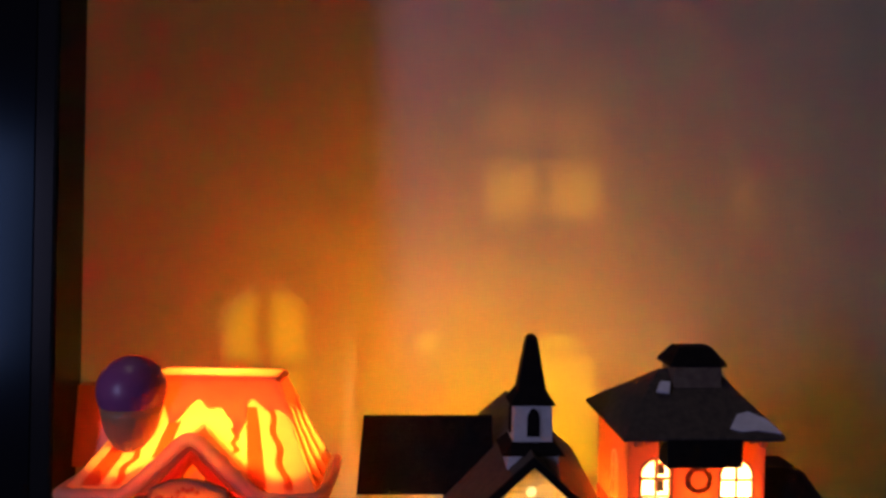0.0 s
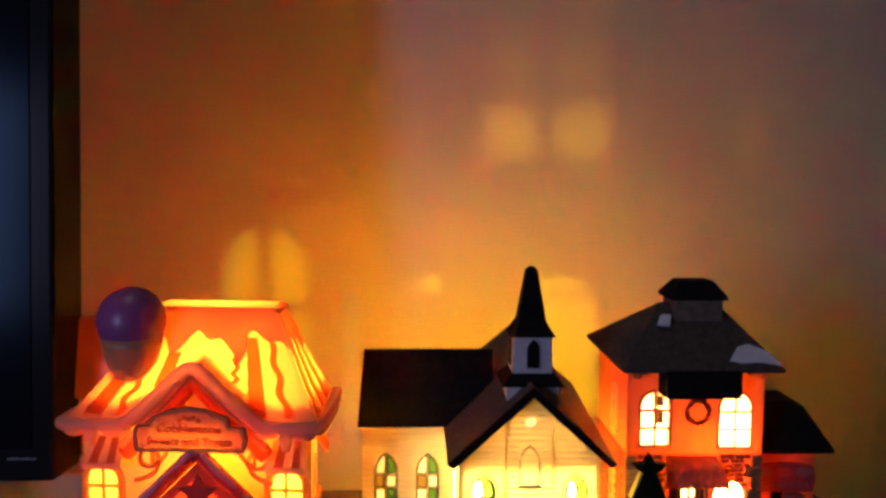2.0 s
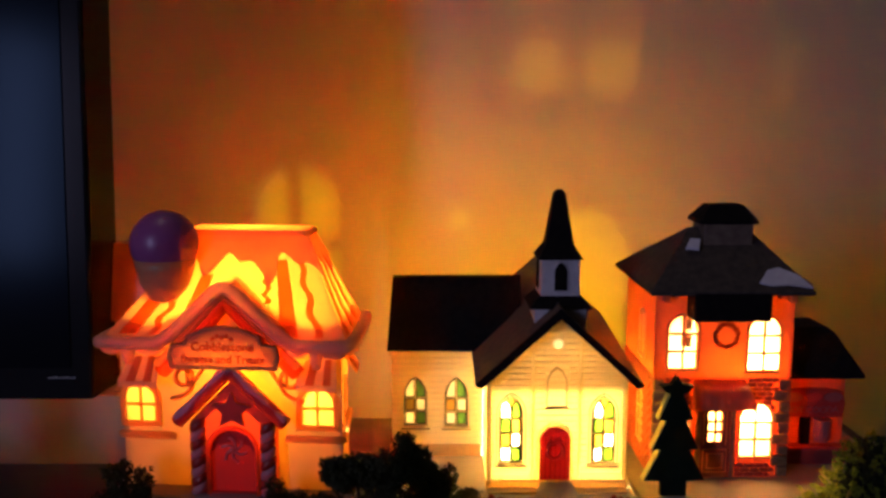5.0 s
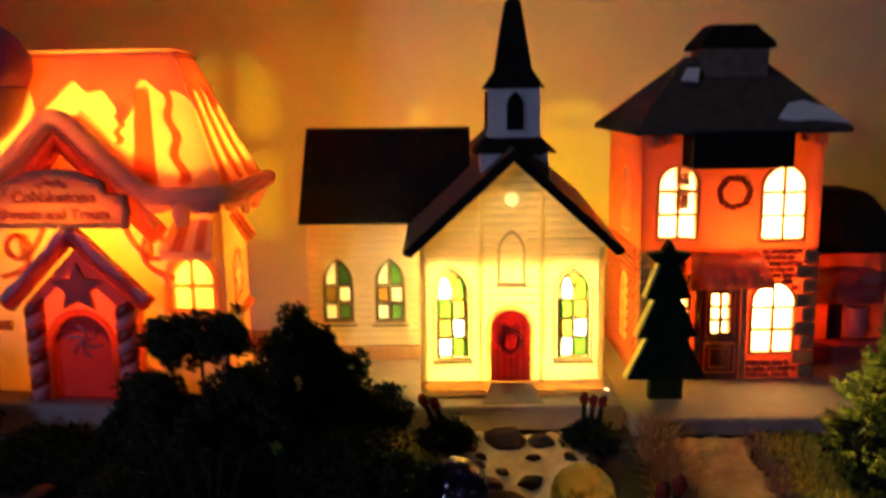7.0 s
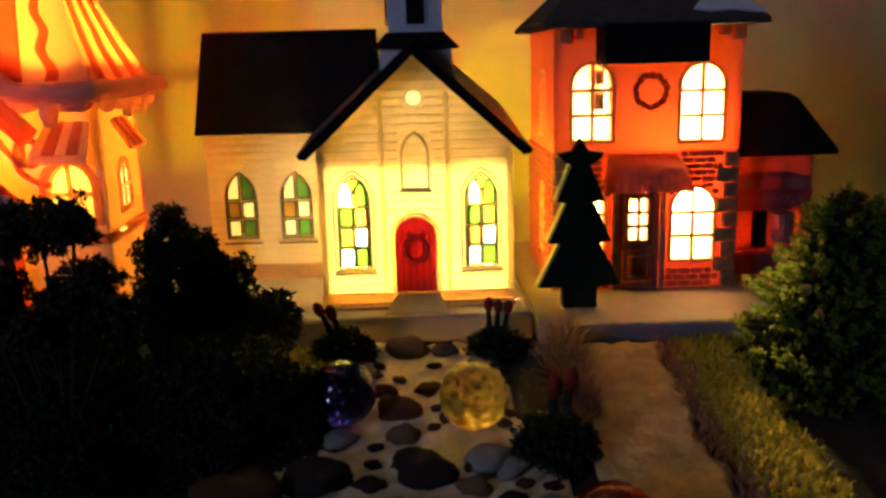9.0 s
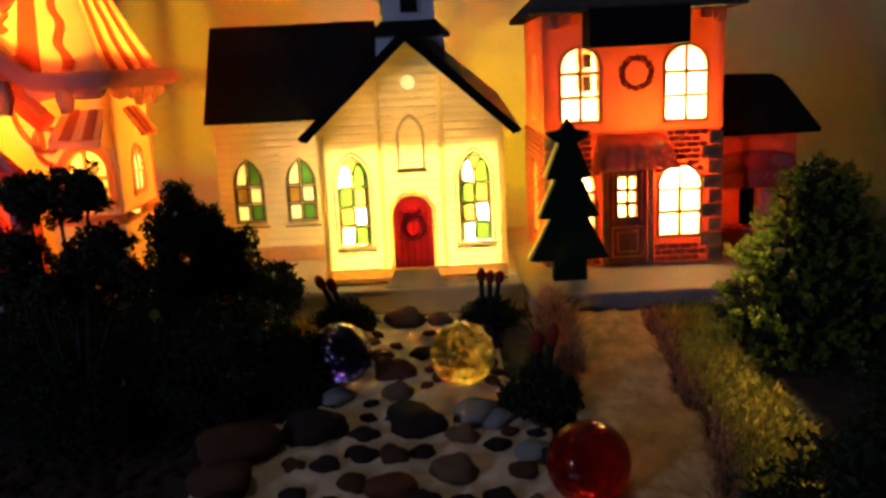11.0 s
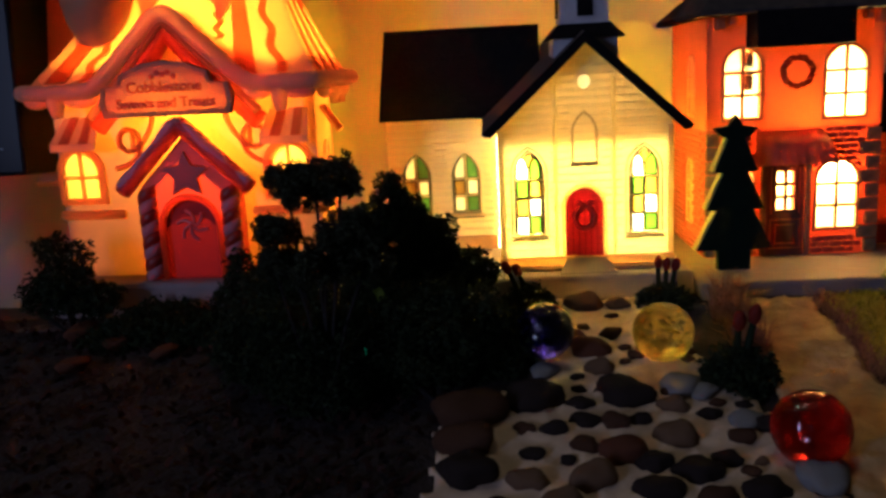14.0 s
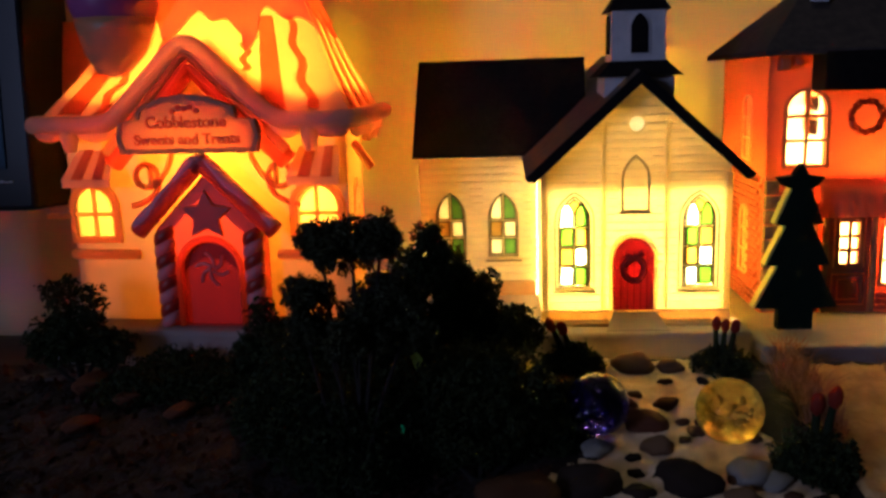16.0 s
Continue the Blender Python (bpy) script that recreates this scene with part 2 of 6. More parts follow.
def thing(name, x, y, z, label, category, turn=0.0, group="", local=False):
    """An Empty at a thing's base. Parts are given in millimetres of the place, or of the thing itself where local is set."""
    ob = new(name)
    ob.empty_display_size = 0.01
    ob.matrix_world = pose(x * 0.001, y * 0.001, z * 0.001, 0, 0, turn)
    ORIGIN[ob.name] = Vector((0, 0, 0)) if local else Vector((x, y, z))
    return tagged(ob, label, category, group)


def part(name, bm, mat, parent, label="", smooth=False, solidify=0.0, kind=""):
    mesh = bpy.data.meshes.new(name)
    o = ORIGIN.get(parent.name, Vector((0, 0, 0))) if parent else Vector((0, 0, 0))
    for v in bm.verts:
        v.co = (v.co - o) * 0.001
    bmesh.ops.recalc_face_normals(bm, faces=bm.faces)
    bm.to_mesh(mesh)
    bm.free()
    mesh.materials.append(mat)
    if smooth:
        mesh.shade_smooth()
    ob = new(name, mesh)
    if parent:
        ob.parent = parent
        ORIGIN[ob.name] = o
    if solidify:
        mod = ob.modifiers.new("thickness", "SOLIDIFY")
        mod.thickness, mod.offset = solidify * 0.001, -1
    return tagged(ob, label, kind=kind)


def box(x0, x1, y0, y1, z0, z1, bevel=0.0, bm=None):
    bm = bm or bmesh.new()
    m = Matrix.Translation(((x0 + x1) / 2, (y0 + y1) / 2, (z0 + z1) / 2)) @ Matrix.Diagonal((x1 - x0, y1 - y0, z1 - z0, 1))
    made = bmesh.ops.create_cube(bm, size=1, matrix=m)
    if bevel:
        edges = list({e for v in made["verts"] for e in v.link_edges})
        bmesh.ops.bevel(bm, geom=edges, offset=bevel, segments=2, affect="EDGES", profile=0.5)
    return bm


def plate(outer, holes=(), y0=0.0, y1=1.0, bm=None, turn=None):
    """A flat piece in x and z from y0 to y1, with openings through it."""
    bm = bm or bmesh.new()
    loops = [list(outer), *[list(h) for h in holes]]
    flat = [Vector((x, z, 0)) for lp in loops for x, z in lp]
    tris = tessellate_polygon([[Vector((x, z, 0)) for x, z in lp] for lp in loops])
    sides = []
    for y in (y0, y1):
        vs = [bm.verts.new((p.x, y, p.y)) for p in flat]
        for tri in tris:
            try:
                bm.faces.new([vs[i] for i in tri])
            except ValueError:
                pass
        sides.append(vs)
    start = 0
    for lp in loops:
        n = len(lp)
        for i in range(n):
            a, b = start + i, start + (i + 1) % n
            bm.faces.new((sides[0][a], sides[0][b], sides[1][b], sides[1][a]))
        start += n
    if turn:
        bm.transform(turn)
    return bm


def rect(x0, x1, z0, z1):
    return [(x0, z0), (x1, z0), (x1, z1), (x0, z1)]


def arch(x0, x1, z0, z1, pointed=False, n=8):
    """An opening with a round or a pointed head."""
    w, cx = x1 - x0, (x0 + x1) / 2
    pts = [(x0, z0), (x1, z0)]
    if pointed:
        rise = w * 0.86
        r = w * 1.0
        spring = z1 - rise
        pts += [(x0 + r * math.cos(a), spring + r * math.sin(a)) for a in [math.pi / 3 * i / n for i in range(n + 1)]]
        pts += [(x1 - r * math.cos(a), spring + r * math.sin(a)) for a in [math.pi / 3 * (n - i) / n for i in range(1, n + 1)]]
    else:
        r = w / 2
        spring = z1 - r
        pts += [(cx + r * math.cos(a), spring + r * math.sin(a)) for a in [math.pi * i / (2 * n) for i in range(2 * n + 1)]]
    return pts


def grown(pts, by):
    """The outline moved outwards (or inwards) by a margin, about its own centre."""
    xs, zs = [p[0] for p in pts], [p[1] for p in pts]
    cx, cz = (min(xs) + max(xs)) / 2, (min(zs) + max(zs)) / 2
    w, h = (max(xs) - min(xs)) / 2, (max(zs) - min(zs)) / 2
    return [(cx + (x - cx) * (w + by) / w, cz + (z - cz) * (h + by) / h) for x, z in pts]


def clipped(poly, x0, x1, z0, z1):
    for axis, limit, keep in ((0, x0, 1), (0, x1, -1), (1, z0, 1), (1, z1, -1)):
        out = []
        for i, p in enumerate(poly):
            q = poly[(i + 1) % len(poly)]
            a, b = (p[axis] - limit) * keep, (q[axis] - limit) * keep
            if a >= 0:
                out.append(p)
            if (a > 0 > b) or (a < 0 < b):
                f = a / (a - b)
                out.append((p[0] + (q[0] - p[0]) * f, p[1] + (q[1] - p[1]) * f))
        poly = out
    clean = []
    for p in poly:
        if not clean or (abs(p[0] - clean[-1][0]) + abs(p[1] - clean[-1][1])) > 1e-4:
            clean.append(p)
    if len(clean) > 1 and abs(clean[0][0] - clean[-1][0]) + abs(clean[0][1] - clean[-1][1]) < 1e-4:
        clean.pop()
    return clean


def tube(points, radius, sides=8, closed=False, bm=None):
    """A round bar along points."""
    bm = bm or bmesh.new()
    pts = [Vector(p) for p in points]
    rings = []
    for i, p in enumerate(pts):
        a = pts[i - 1] if (i or closed) else p
        b = pts[(i + 1) % len(pts)] if (i + 1 < len(pts) or closed) else p
        d = (b - a).normalized()
        side = d.cross(Vector((0.13, 0.99, 0.05))).normalized()
        up = d.cross(side)
        r = radius(i / max(1, len(pts) - 1)) if callable(radius) else radius
        rings.append([bm.verts.new(p + (side * math.cos(k) + up * math.sin(k)) * r) for k in [2 * math.pi * j / sides for j in range(sides)]])
    for i in range(len(rings) - (0 if closed else 1)):
        a, b = rings[i], rings[(i + 1) % len(rings)]
        for j in range(sides):
            bm.faces.new((a[j], a[(j + 1) % sides], b[(j + 1) % sides], b[j]))
    if not closed:
        bm.faces.new(rings[0][::-1])
        bm.faces.new(rings[-1])
    return bm


def hollow(bm, away=False):
    """Leaves a moulded shell open towards the house (or towards its inside)."""
    bmesh.ops.recalc_face_normals(bm, faces=bm.faces)
    bmesh.ops.delete(bm, geom=[f for f in bm.faces if (f.normal.y < -0.5 if away else f.normal.y > 0.35)], context="FACES")
    return bm


def loft(rings, bm=None, caps=True):
    bm = bm or bmesh.new()
    made = [[bm.verts.new(p) for p in ring] for ring in rings]
    for a, b in zip(made, made[1:]):
        for j in range(len(a)):
            bm.faces.new((a[j], a[(j + 1) % len(a)], b[(j + 1) % len(a)], b[j]))
    if caps:
        bm.faces.new(made[0][::-1])
        bm.faces.new(made[-1])
    return bm


def ring_box(x0, x1, y0, y1, z, n=4, round_by=0.0):
    """A rectangle of points at height z."""
    pts = []
    for (ax, ay), (bx, by) in (((x0, y0), (x1, y0)), ((x1, y0), (x1, y1)), ((x1, y1), (x0, y1)), ((x0, y1), (x0, y0))):
        for i in range(n):
            pts.append((ax + (bx - ax) * i / n, ay + (by - ay) * i / n, z))
    return pts


def quad_slab(a, b, c, d, thick):
    """A sloping slab with upper corners a, b, c, d."""
    bm = bmesh.new()
    a, b, c, d = (Vector(p) for p in (a, b, c, d))
    n = (b - a).cross(d - a).normalized()
    if n.z < 0:
        n = -n
    up = [bm.verts.new(p) for p in (a, b, c, d)]
    lo = [bm.verts.new(p - n * thick) for p in (a, b, c, d)]
    bm.faces.new(up)
    bm.faces.new(lo[::-1])
    for i in range(4):
        j = (i + 1) % 4
        bm.faces.new((up[i], up[j], lo[j], lo[i]))
    return bm


def window(parent, outline, y, cols, rows, frame_mat, pane_of, frame_out=1.0, proud=0.8, bar=0.5, sill=None, name="window", pane_y=0.6):
    """A window of the thing: its frame with bars, and every pane as a piece below it."""
    xs, zs = [p[0] for p in outline], [p[1] for p in outline]
    x0, x1, z0, z1 = min(xs), max(xs), min(zs), max(zs)
    bm = plate(grown(outline, frame_out), [outline], y - proud, y + 0.3)
    cut = []
    for i in range(1, cols):
        x = x0 + (x1 - x0) * i / cols
        cut.append((x - bar / 2, x + bar / 2, z0, z1))
    for z in rows[1:-1]:
        cut.append((x0, x1, z - bar / 2, z + bar / 2))
    for c in cut:
        piece = clipped(outline, *c)
        if len(piece) > 2:
            plate(piece, (), y - proud * 0.7, y + 0.2, bm)
    frame_ob = part(name, bm, frame_mat, parent)
    for i in range(cols):
        for j in range(len(rows) - 1):
            cell = clipped(outline, x0 + (x1 - x0) * i / cols, x0 + (x1 - x0) * (i + 1) / cols, rows[j], rows[j + 1])
            if len(cell) > 2:
                mat = pane_of(i, j)
                pane = part("pane", plate(cell, (), y + pane_y, y + pane_y + 0.3), mat, frame_ob)
                if mat is CLEAR:
                    pane.visible_shadow = False
    if sill:
        part("sill", box(x0 - sill, x1 + sill, y - proud - 0.6, y + 0.2, z0 - 1.6, z0 - 0.5, 0.2), frame_mat, frame_ob)
    return frame_ob


# ---- room ----
def slab(name, x0, x1, y0, y1, z0, z1, mat, label, category, bevel=0.0):
    ob = part(name, box(x0, x1, y0, y1, z0, z1, bevel), mat, None)
    return tagged(ob, label, category, kind="structure")


slab("wall_north", -1500, 1500, 613, 713, -760, 1700, WALL_PAINT, "painted plaster wall behind the houses, with small dents", "wall")
slab("wall_west", -1600, -1500, -1800, 713, -760, 1700, WALL_PAINT, "plain painted side wall of the room", "wall")
slab("wall_east", 1500, 1600, -1800, 713, -760, 1700, WALL_PAINT, "plain painted side wall of the room", "wall")
slab("wall_south", -1600, 1600, -1900, -1800, -760, 1700, WALL_PAINT, "plain painted wall behind the viewer", "wall")
slab("ceiling", -1600, 1600, -1900, 713, 1700, 1800, WALL_PAINT, "plain white ceiling of the dark room", "ceiling")
slab("floor", -1600, 1600, -1900, 713, -860, -760, TABLE, "dark floor of the room", "floor")

# ---- table and ground ----
table = thing("table", 0, 300, -760, "long dark wooden table that carries the village", "table")
part("tabletop", box(-600, 600, -20, 474, -60, -34, 2), TABLE, table)
for tx in (-570, 570):
    for ty in (10, 444):
        part("leg", box(tx - 20, tx + 20, ty - 20, ty + 20, -760, -60, 2), TABLE, table)


def lie(x, y):
    """Height of the garden at a place, in millimetres."""
    fall = min(max((326 - y) / 100, 0), 2.2)
    wave = noise.noise(Vector((x * 0.03, y * 0.03, 0))) * 1.2 + noise.noise(Vector((x * 0.11, y * 0.11, 5))) * 0.5
    return -3.2 - 13.5 * fall + wave * min(1, fall * 4)


def sheet(name, inside, step, lift, mat, label, category, rough=0.4, x0=-330, x1=330, y0=30, y1=470):
    """A piece of ground that follows the garden, wherever inside() holds."""
    bm = bmesh.new()
    verts = {}
    nx, ny = int((x1 - x0) / step), int((y1 - y0) / step)

    def at(i, j):
        if (i, j) not in verts:
            x, y = x0 + i * step, y0 + j * step
            z = lie(x, y) + lift + noise.noise(Vector((x * 0.25, y * 0.25, 9))) * rough + noise.noise(Vector((x * 0.7, y * 0.7, 3))) * rough * 0.5
            verts[i, j] = bm.verts.new((x, y, z))
        return verts[i, j]

    for i in range(nx):
        for j in range(ny):
            x, y = x0 + (i + 0.5) * step, y0 + (j + 0.5) * step
            if inside(x, y):
                bm.faces.new((at(i, j), at(i + 1, j), at(i + 1, j + 1), at(i, j + 1)))
    edge = [e for e in bm.edges if e.is_boundary]
    made = bmesh.ops.extrude_edge_only(bm, edges=edge)
    for v in made["geom"]:
        if isinstance(v, bmesh.types.BMVert):
            v.co.z -= lift + 4
    return tagged(part(name, bm, mat, None, smooth=True), label, category, kind="structure")


SOIL = solid("dark_soil", (0.018, 0.012, 0.01), (0.032, 0.019, 0.014), rough=0.9, scale=200, bump=0.9, depth=0.0012)
MORTAR = solid("pale_mortar", (0.72, 0.54, 0.36), (0.52, 0.37, 0.24), rough=0.85, scale=160, bump=0.6, depth=0.0006)
SAND = solid("sand_path", (0.6, 0.385, 0.17), (0.43, 0.26, 0.105), rough=1.0, scale=140, bump=1.0, depth=0.001, spec=0.05)
slab("platform", -141, 240, 321, 466, -34, -3.4, PLATFORM, "dark board that lifts the houses above the table", "platform", 1)
sheet("ground", lambda x, y: True, 5, 0, SOIL, "dark garden soil sloping down in front of the houses", "ground", 0.8, -330, 330, 30, 335)

def lettering(text, x, y, z, size, mat, parent, bold=0.06):
    data = bpy.data.curves.new("lettering", "FONT")
    data.body, data.size, data.extrude, data.offset, data.align_x = text, size, 0.25, bold, "CENTER"
    temp = new("lettering_source", data)
    mesh = bpy.data.meshes.new_from_object(temp.evaluated_get(bpy.context.evaluated_depsgraph_get()))
    bpy.data.objects.remove(temp)
    bm = bmesh.new()
    bm.from_mesh(mesh)
    bm.transform(Matrix.Translation((x, y, z)) @ Matrix.Rotation(math.radians(90), 4, "X"))
    return part("lettering", bm, mat, parent)


# ---- church ----
church = thing("church", 60.6, 390, -3, "lit cream toy church with black roof, white steeple and red door", "toy church")
part("base", box(-15.6, 95.5, 333, 446, -3, 6, 1.2), SNOW_BASE, church, "snowy white base")
part("foundation", box(29.3, 91.6, 346.6, 348.6, 6, 9.8, 0.3), STONE_STRIP, church, "brown stone foundation strip")
part("foundation", box(-15, 29.2, 384.6, 386.6, 6, 11.5, 0.3), STONE_STRIP, church, "brown stone foundation strip")
FW1, FW2 = arch(35.6, 45.4, 18.2, 48.2, True), arch(76.2, 86.0, 18.0, 48.0, True)
front_outline = [(30, 9.8), (91, 9.8), (91, 57.9), (60.6, 85.8), (30, 57.9)]
round_hole = [(60.6 + 2.5 * math.cos(a), 71.6 + 2.5 * math.sin(a)) for a in [2 * math.pi * i / 20 for i in range(20)]]
part("front_wall", plate(front_outline, [FW1, FW2, round_hole, arch(53.6, 66.2, 10.6, 34.0)], 348, 349.6), CREAM, church)
nave_side = Matrix.Translation((91, 0, 0)) @ Matrix.Rotation(math.radians(90), 4, "Z")
part("side_wall", plate([(349.7, 6.1), (439.9, 6.1), (439.9, 66.2), (349.7, 59.4)], (), 0, 1.6, turn=nave_side), CREAM_SIDE, church)
part("side_wall", box(30, 31.6, 439.7, 441.4, 6.1, 60), CREAM, church)
part("side_wall", box(30, 31.6, 349.6, 384.4, 6.1, 56), CREAM, church)
back_win = arch(70, 88, 22, 56)
back_spot = [(48.2 + 2.2 * math.cos(a), 53.4 + 2.6 * math.sin(a)) for a in [2 * math.pi * i / 16 for i in range(16)]]
part("back_wall", hollow(plate([(31.7, 6.1), (91, 6.1), (91, 65.8), (60.6, 92.6), (31.7, 66.4)], [back_win, back_spot], 440, 441.6), True), BACK_YELLOW, church, "unpainted translucent back wall")
WW1, WW2 = arch(-8.0, 2.6, 21.5, 45.2, True), arch(11.8, 22.4, 21.3, 44.9, True)
part("wing_wall", plate(rect(-14, 29.9, 11.5, 60.5), [WW1, WW2], 386, 387.6), CREAM_SIDE, church)
part("wing_side_wall", box(-14, -12.4, 387.6, 437.9, 6.1, 60), CREAM, church)
part("rear_spot", plate(back_spot, (), 440.6, 440.9), REAR_DIM, church)
part("rear_window", plate(back_win, (), 440.6, 440.9), HAZY, church, "unseen film added to dim the rear opening's light")
part("wing_back_wall", hollow(plate(rect(-14, 29.9, 6.1, 61), (), 438, 439.6), True), BACK_YELLOW, church)
part("ceiling_ledge", plate(rect(31.7, 89.3, 349.7, 439.5), [rect(36.5, 84.5, 357, 438)], -51.4, -50.2, turn=Matrix.Rotation(math.radians(-90), 4, "X")), CREAM, church)


def gable_roof(parent, half, xm, ze, zr, y0, ze_back, zr_back, y1, mat, thick=1.8):
    """A gable roof whose ridge climbs a little towards the rear."""
    for s in (-1, 1):
        part("roof_slope", quad_slab((xm + s * half, y0, ze), (xm, y0, zr), (xm, y1, zr_back), (xm + s * half, y1, ze_back), thick), mat, parent)


gable_roof(church, 36.2, 60.6, 55.3, 88.4, 341, 64.0, 95.4, 444, ROOF_BLACK_LIT)
part("wing_roof", quad_slab((-16, 381, 59.6), (48, 381, 59.6), (48, 393, 94.2), (-13.4, 393, 94.2), 1.6), ROOF_BLACK, church)
part("wing_roof", quad_slab((-16, 442, 59.6), (48, 442, 59.6), (48, 393, 94.2), (-13.4, 393, 94.2), 1.6), ROOF_BLACK, church)
part("wing_gable", loft([[(-13.8, 387, 60), (-13.8, 438, 60), (-13.2, 393.6, 92)], [(-12.4, 387, 60), (-12.4, 438, 60), (-12.2, 393.6, 92)]]), CREAM, church)
part("wing_end", loft([[(46.4, 383, 61), (46.4, 440, 61), (46.4, 393, 92.6)], [(47.6, 383, 61), (47.6, 440, 61), (47.6, 393, 92.6)]]), ROOF_BLACK, church)
for gx in (27.5, 93.7):
    lo_x = 24.6 if gx < 60 else 96.6
    part("barge_board", plate([(lo_x, 55.6), (60.6, 88.7), (60.6, 84.6), (lo_x + (2.6 if gx < 60 else -2.6), 54.0)], (), 339.6, 342.2), ROOF_BLACK, church)


def leaded_window(outline, y, panes, sill, head):
    """A gothic window: cream tracery, dark lead lines, and every pane a piece."""
    xs = [p[0] for p in outline]
    tracery = plate(clipped(outline, min(xs), max(xs), head, 99), [poly for poly, _ in panes if poly[0][1] > head], y + 0.1, y + 0.8)
    muntins = []
    for poly, _ in panes:
        if poly[0][1] < head:
            left = poly[0][0] < sum(xs) / len(xs) - 1
            mid = (min(xs) + max(xs)) / 2
            muntins.append(plate(rect(min(xs) if left else mid, mid if left else max(xs), poly[0][1] - 0.25, poly[2][1] + 0.24), [poly], y + 0.1, y + 0.8))
    frame_ob = part("window", tracery, CREAM, church)
    for bm in muntins:
        part("muntin", bm, CREAM, frame_ob)
    if y < 360:
        part("lead_line", plate(grown(outline, 1.7), [grown(outline, 1.3)], y - 0.3, y - 0.02), INK, frame_ob)
    part("lead_line", plate(grown(outline, 0.35), [grown(outline, -0.1)], y - 0.3, y + 0.1), INK, frame_ob)
    for poly, mat in panes:
        part("lead_line", plate(grown(poly, 0.02), [grown(poly, -0.46)], y - 0.2, y + 0.1), INK, frame_ob)
        film = bmesh.new()
        film.faces.new([film.verts.new((px, y + 0.5, pz)) for px, pz in poly])
        part("pane", film, mat, frame_ob)
    xs, zs = [p[0] for p in outline], [p[1] for p in outline]
    part("sill", box(min(xs) - sill, max(xs) + sill, y - 1.0, y - 0.1, min(zs) - 1.6, min(zs) - 0.6, 0.2), CREAM_TRIM, frame_ob)
    part("sill_line", box(min(xs) - sill - 0.1, max(xs) + sill + 0.1, y - 1.1, y - 0.1, min(zs) - 2.1, min(zs) - 1.65), INK, frame_ob)


def cells(x0, x1, rows, colours, gap=0.35):
    """Two columns of panes between heights, from the bottom up."""
    cx = (x0 + x1) / 2
    out = []
    for (za, zb), (left, right) in zip(zip(rows, rows[1:]), colours):
        out += [(rect(x0 + gap, cx - gap * 0.7, za + gap * 0.7, zb - gap * 0.7), left), (rect(cx + gap * 0.7, x1 - gap, za + gap * 0.7, zb - gap * 0.7), right)]
    return out


W, G, Y = PANE_WHITE, PANE_GREEN, PANE_AMBER
for ow in (FW1, FW2):
    x0, x1, lo = ow[0][0], ow[1][0], ow[0][1]
    cx, head = (x0 + x1) / 2, lo + 19.9
    panes = cells(x0, x1, [lo + 0.2, lo + 6.7, lo + 13.3, head], ((W, G), (Y, W), (G, Y)))
    panes.append((arch(x0 + 0.4, cx - 0.4, head + 0.2, head + 7.9, True), W))
    panes.append((arch(cx + 0.4, x1 - 0.4, head + 0.2, head + 7.9, True), G))
    panes.append(([(cx, head + 3.8), (cx + 0.9, head + 6.0), (cx + 2.2, head + 7.6), (cx, head + 9.4), (cx - 2.2, head + 7.6), (cx - 0.9, head + 6.0)], Y))
    leaded_window(ow, 348, panes, 1.8, head)
for ow in (WW1, WW2):
    x0, x1, lo = ow[0][0], ow[1][0], ow[0][1]
    cx, mid = (x0 + x1) / 2, lo + 13.6
    panes = cells(x0, x1, [lo + 0.2, lo + 6.9, mid], ((W, G), (Y, W)))
    glass_head = arch(x0 + 0.4, x1 - 0.4, lo + 0.2, max(p[1] for p in ow) - 0.4, True)
    panes.append((clipped(glass_head, x0, cx - 0.25, mid + 0.25, 99), W))
    panes.append((clipped(glass_head, cx + 0.25, x1, mid + 0.25, 99), G))
    leaded_window(ow, 386, panes, 1.5, mid)
part("round_window", plate(round_hole, (), 348.6, 349.0), PANE_WHITE, church)
NICHE = plastic("niche_moulding", (0.5, 0.4, 0.22), (0.65, 0.45, 0.2), 0.3)
part("niche", plate(arch(55.8, 65.0, 43, 61.6, True), [arch(56.5, 64.3, 43.7, 60.6, True)], 347.4, 347.9), NICHE, church)
part("niche_sill", box(55.2, 65.6, 347.3, 347.9, 42.2, 43.2, 0.2), NICHE, church)
for px in (50.0, 70.6):
    part("pilaster", box(px - 0.7, px + 0.7, 347.45, 347.9, 10, 73.0, 0.12), CREAM_TRIM, church)
for px in (30.6, 90.4):
    part("corner_board", box(px - 1.0, px + 1.0, 347.3, 347.9, 9.8, 55.5, 0.2), CREAM_TRIM, church)
part("door_frame", plate(arch(51.8, 68.0, 9.9, 36.0), [arch(53.2, 66.6, 9.9, 34.4)], 347.2, 347.9), CREAM_TRIM, church)
DOOR_DARK = plastic("dark_red_relief", (0.25, 0.02, 0.016), (0.5, 0.03, 0.02), 0.3)
door = part("door", plate(arch(53.3, 66.5, 10, 34.3), (), 346.9, 348.0), DOOR_RED, church, "red plank door with a wreath")
for i in range(5):
    part("plank_joint", box(55.5 + i * 2.15, 55.95 + i * 2.15, 346.7, 346.88, 10.4, 30.0), DOOR_DARK, door)
WREATH_PAINT = plastic("wreath_paint", (0.6, 0.08, 0.06), (0.7, 0.07, 0.05), 0.12)
wreath_ring = [(59.9 + 3.4 * math.cos(a), 346.3, 24 + 3.9 * math.sin(a)) for a in [2 * math.pi * i / 18 for i in range(18)]]
part("wreath", tube(wreath_ring, 0.9, 6, True), WREATH_PAINT, door)
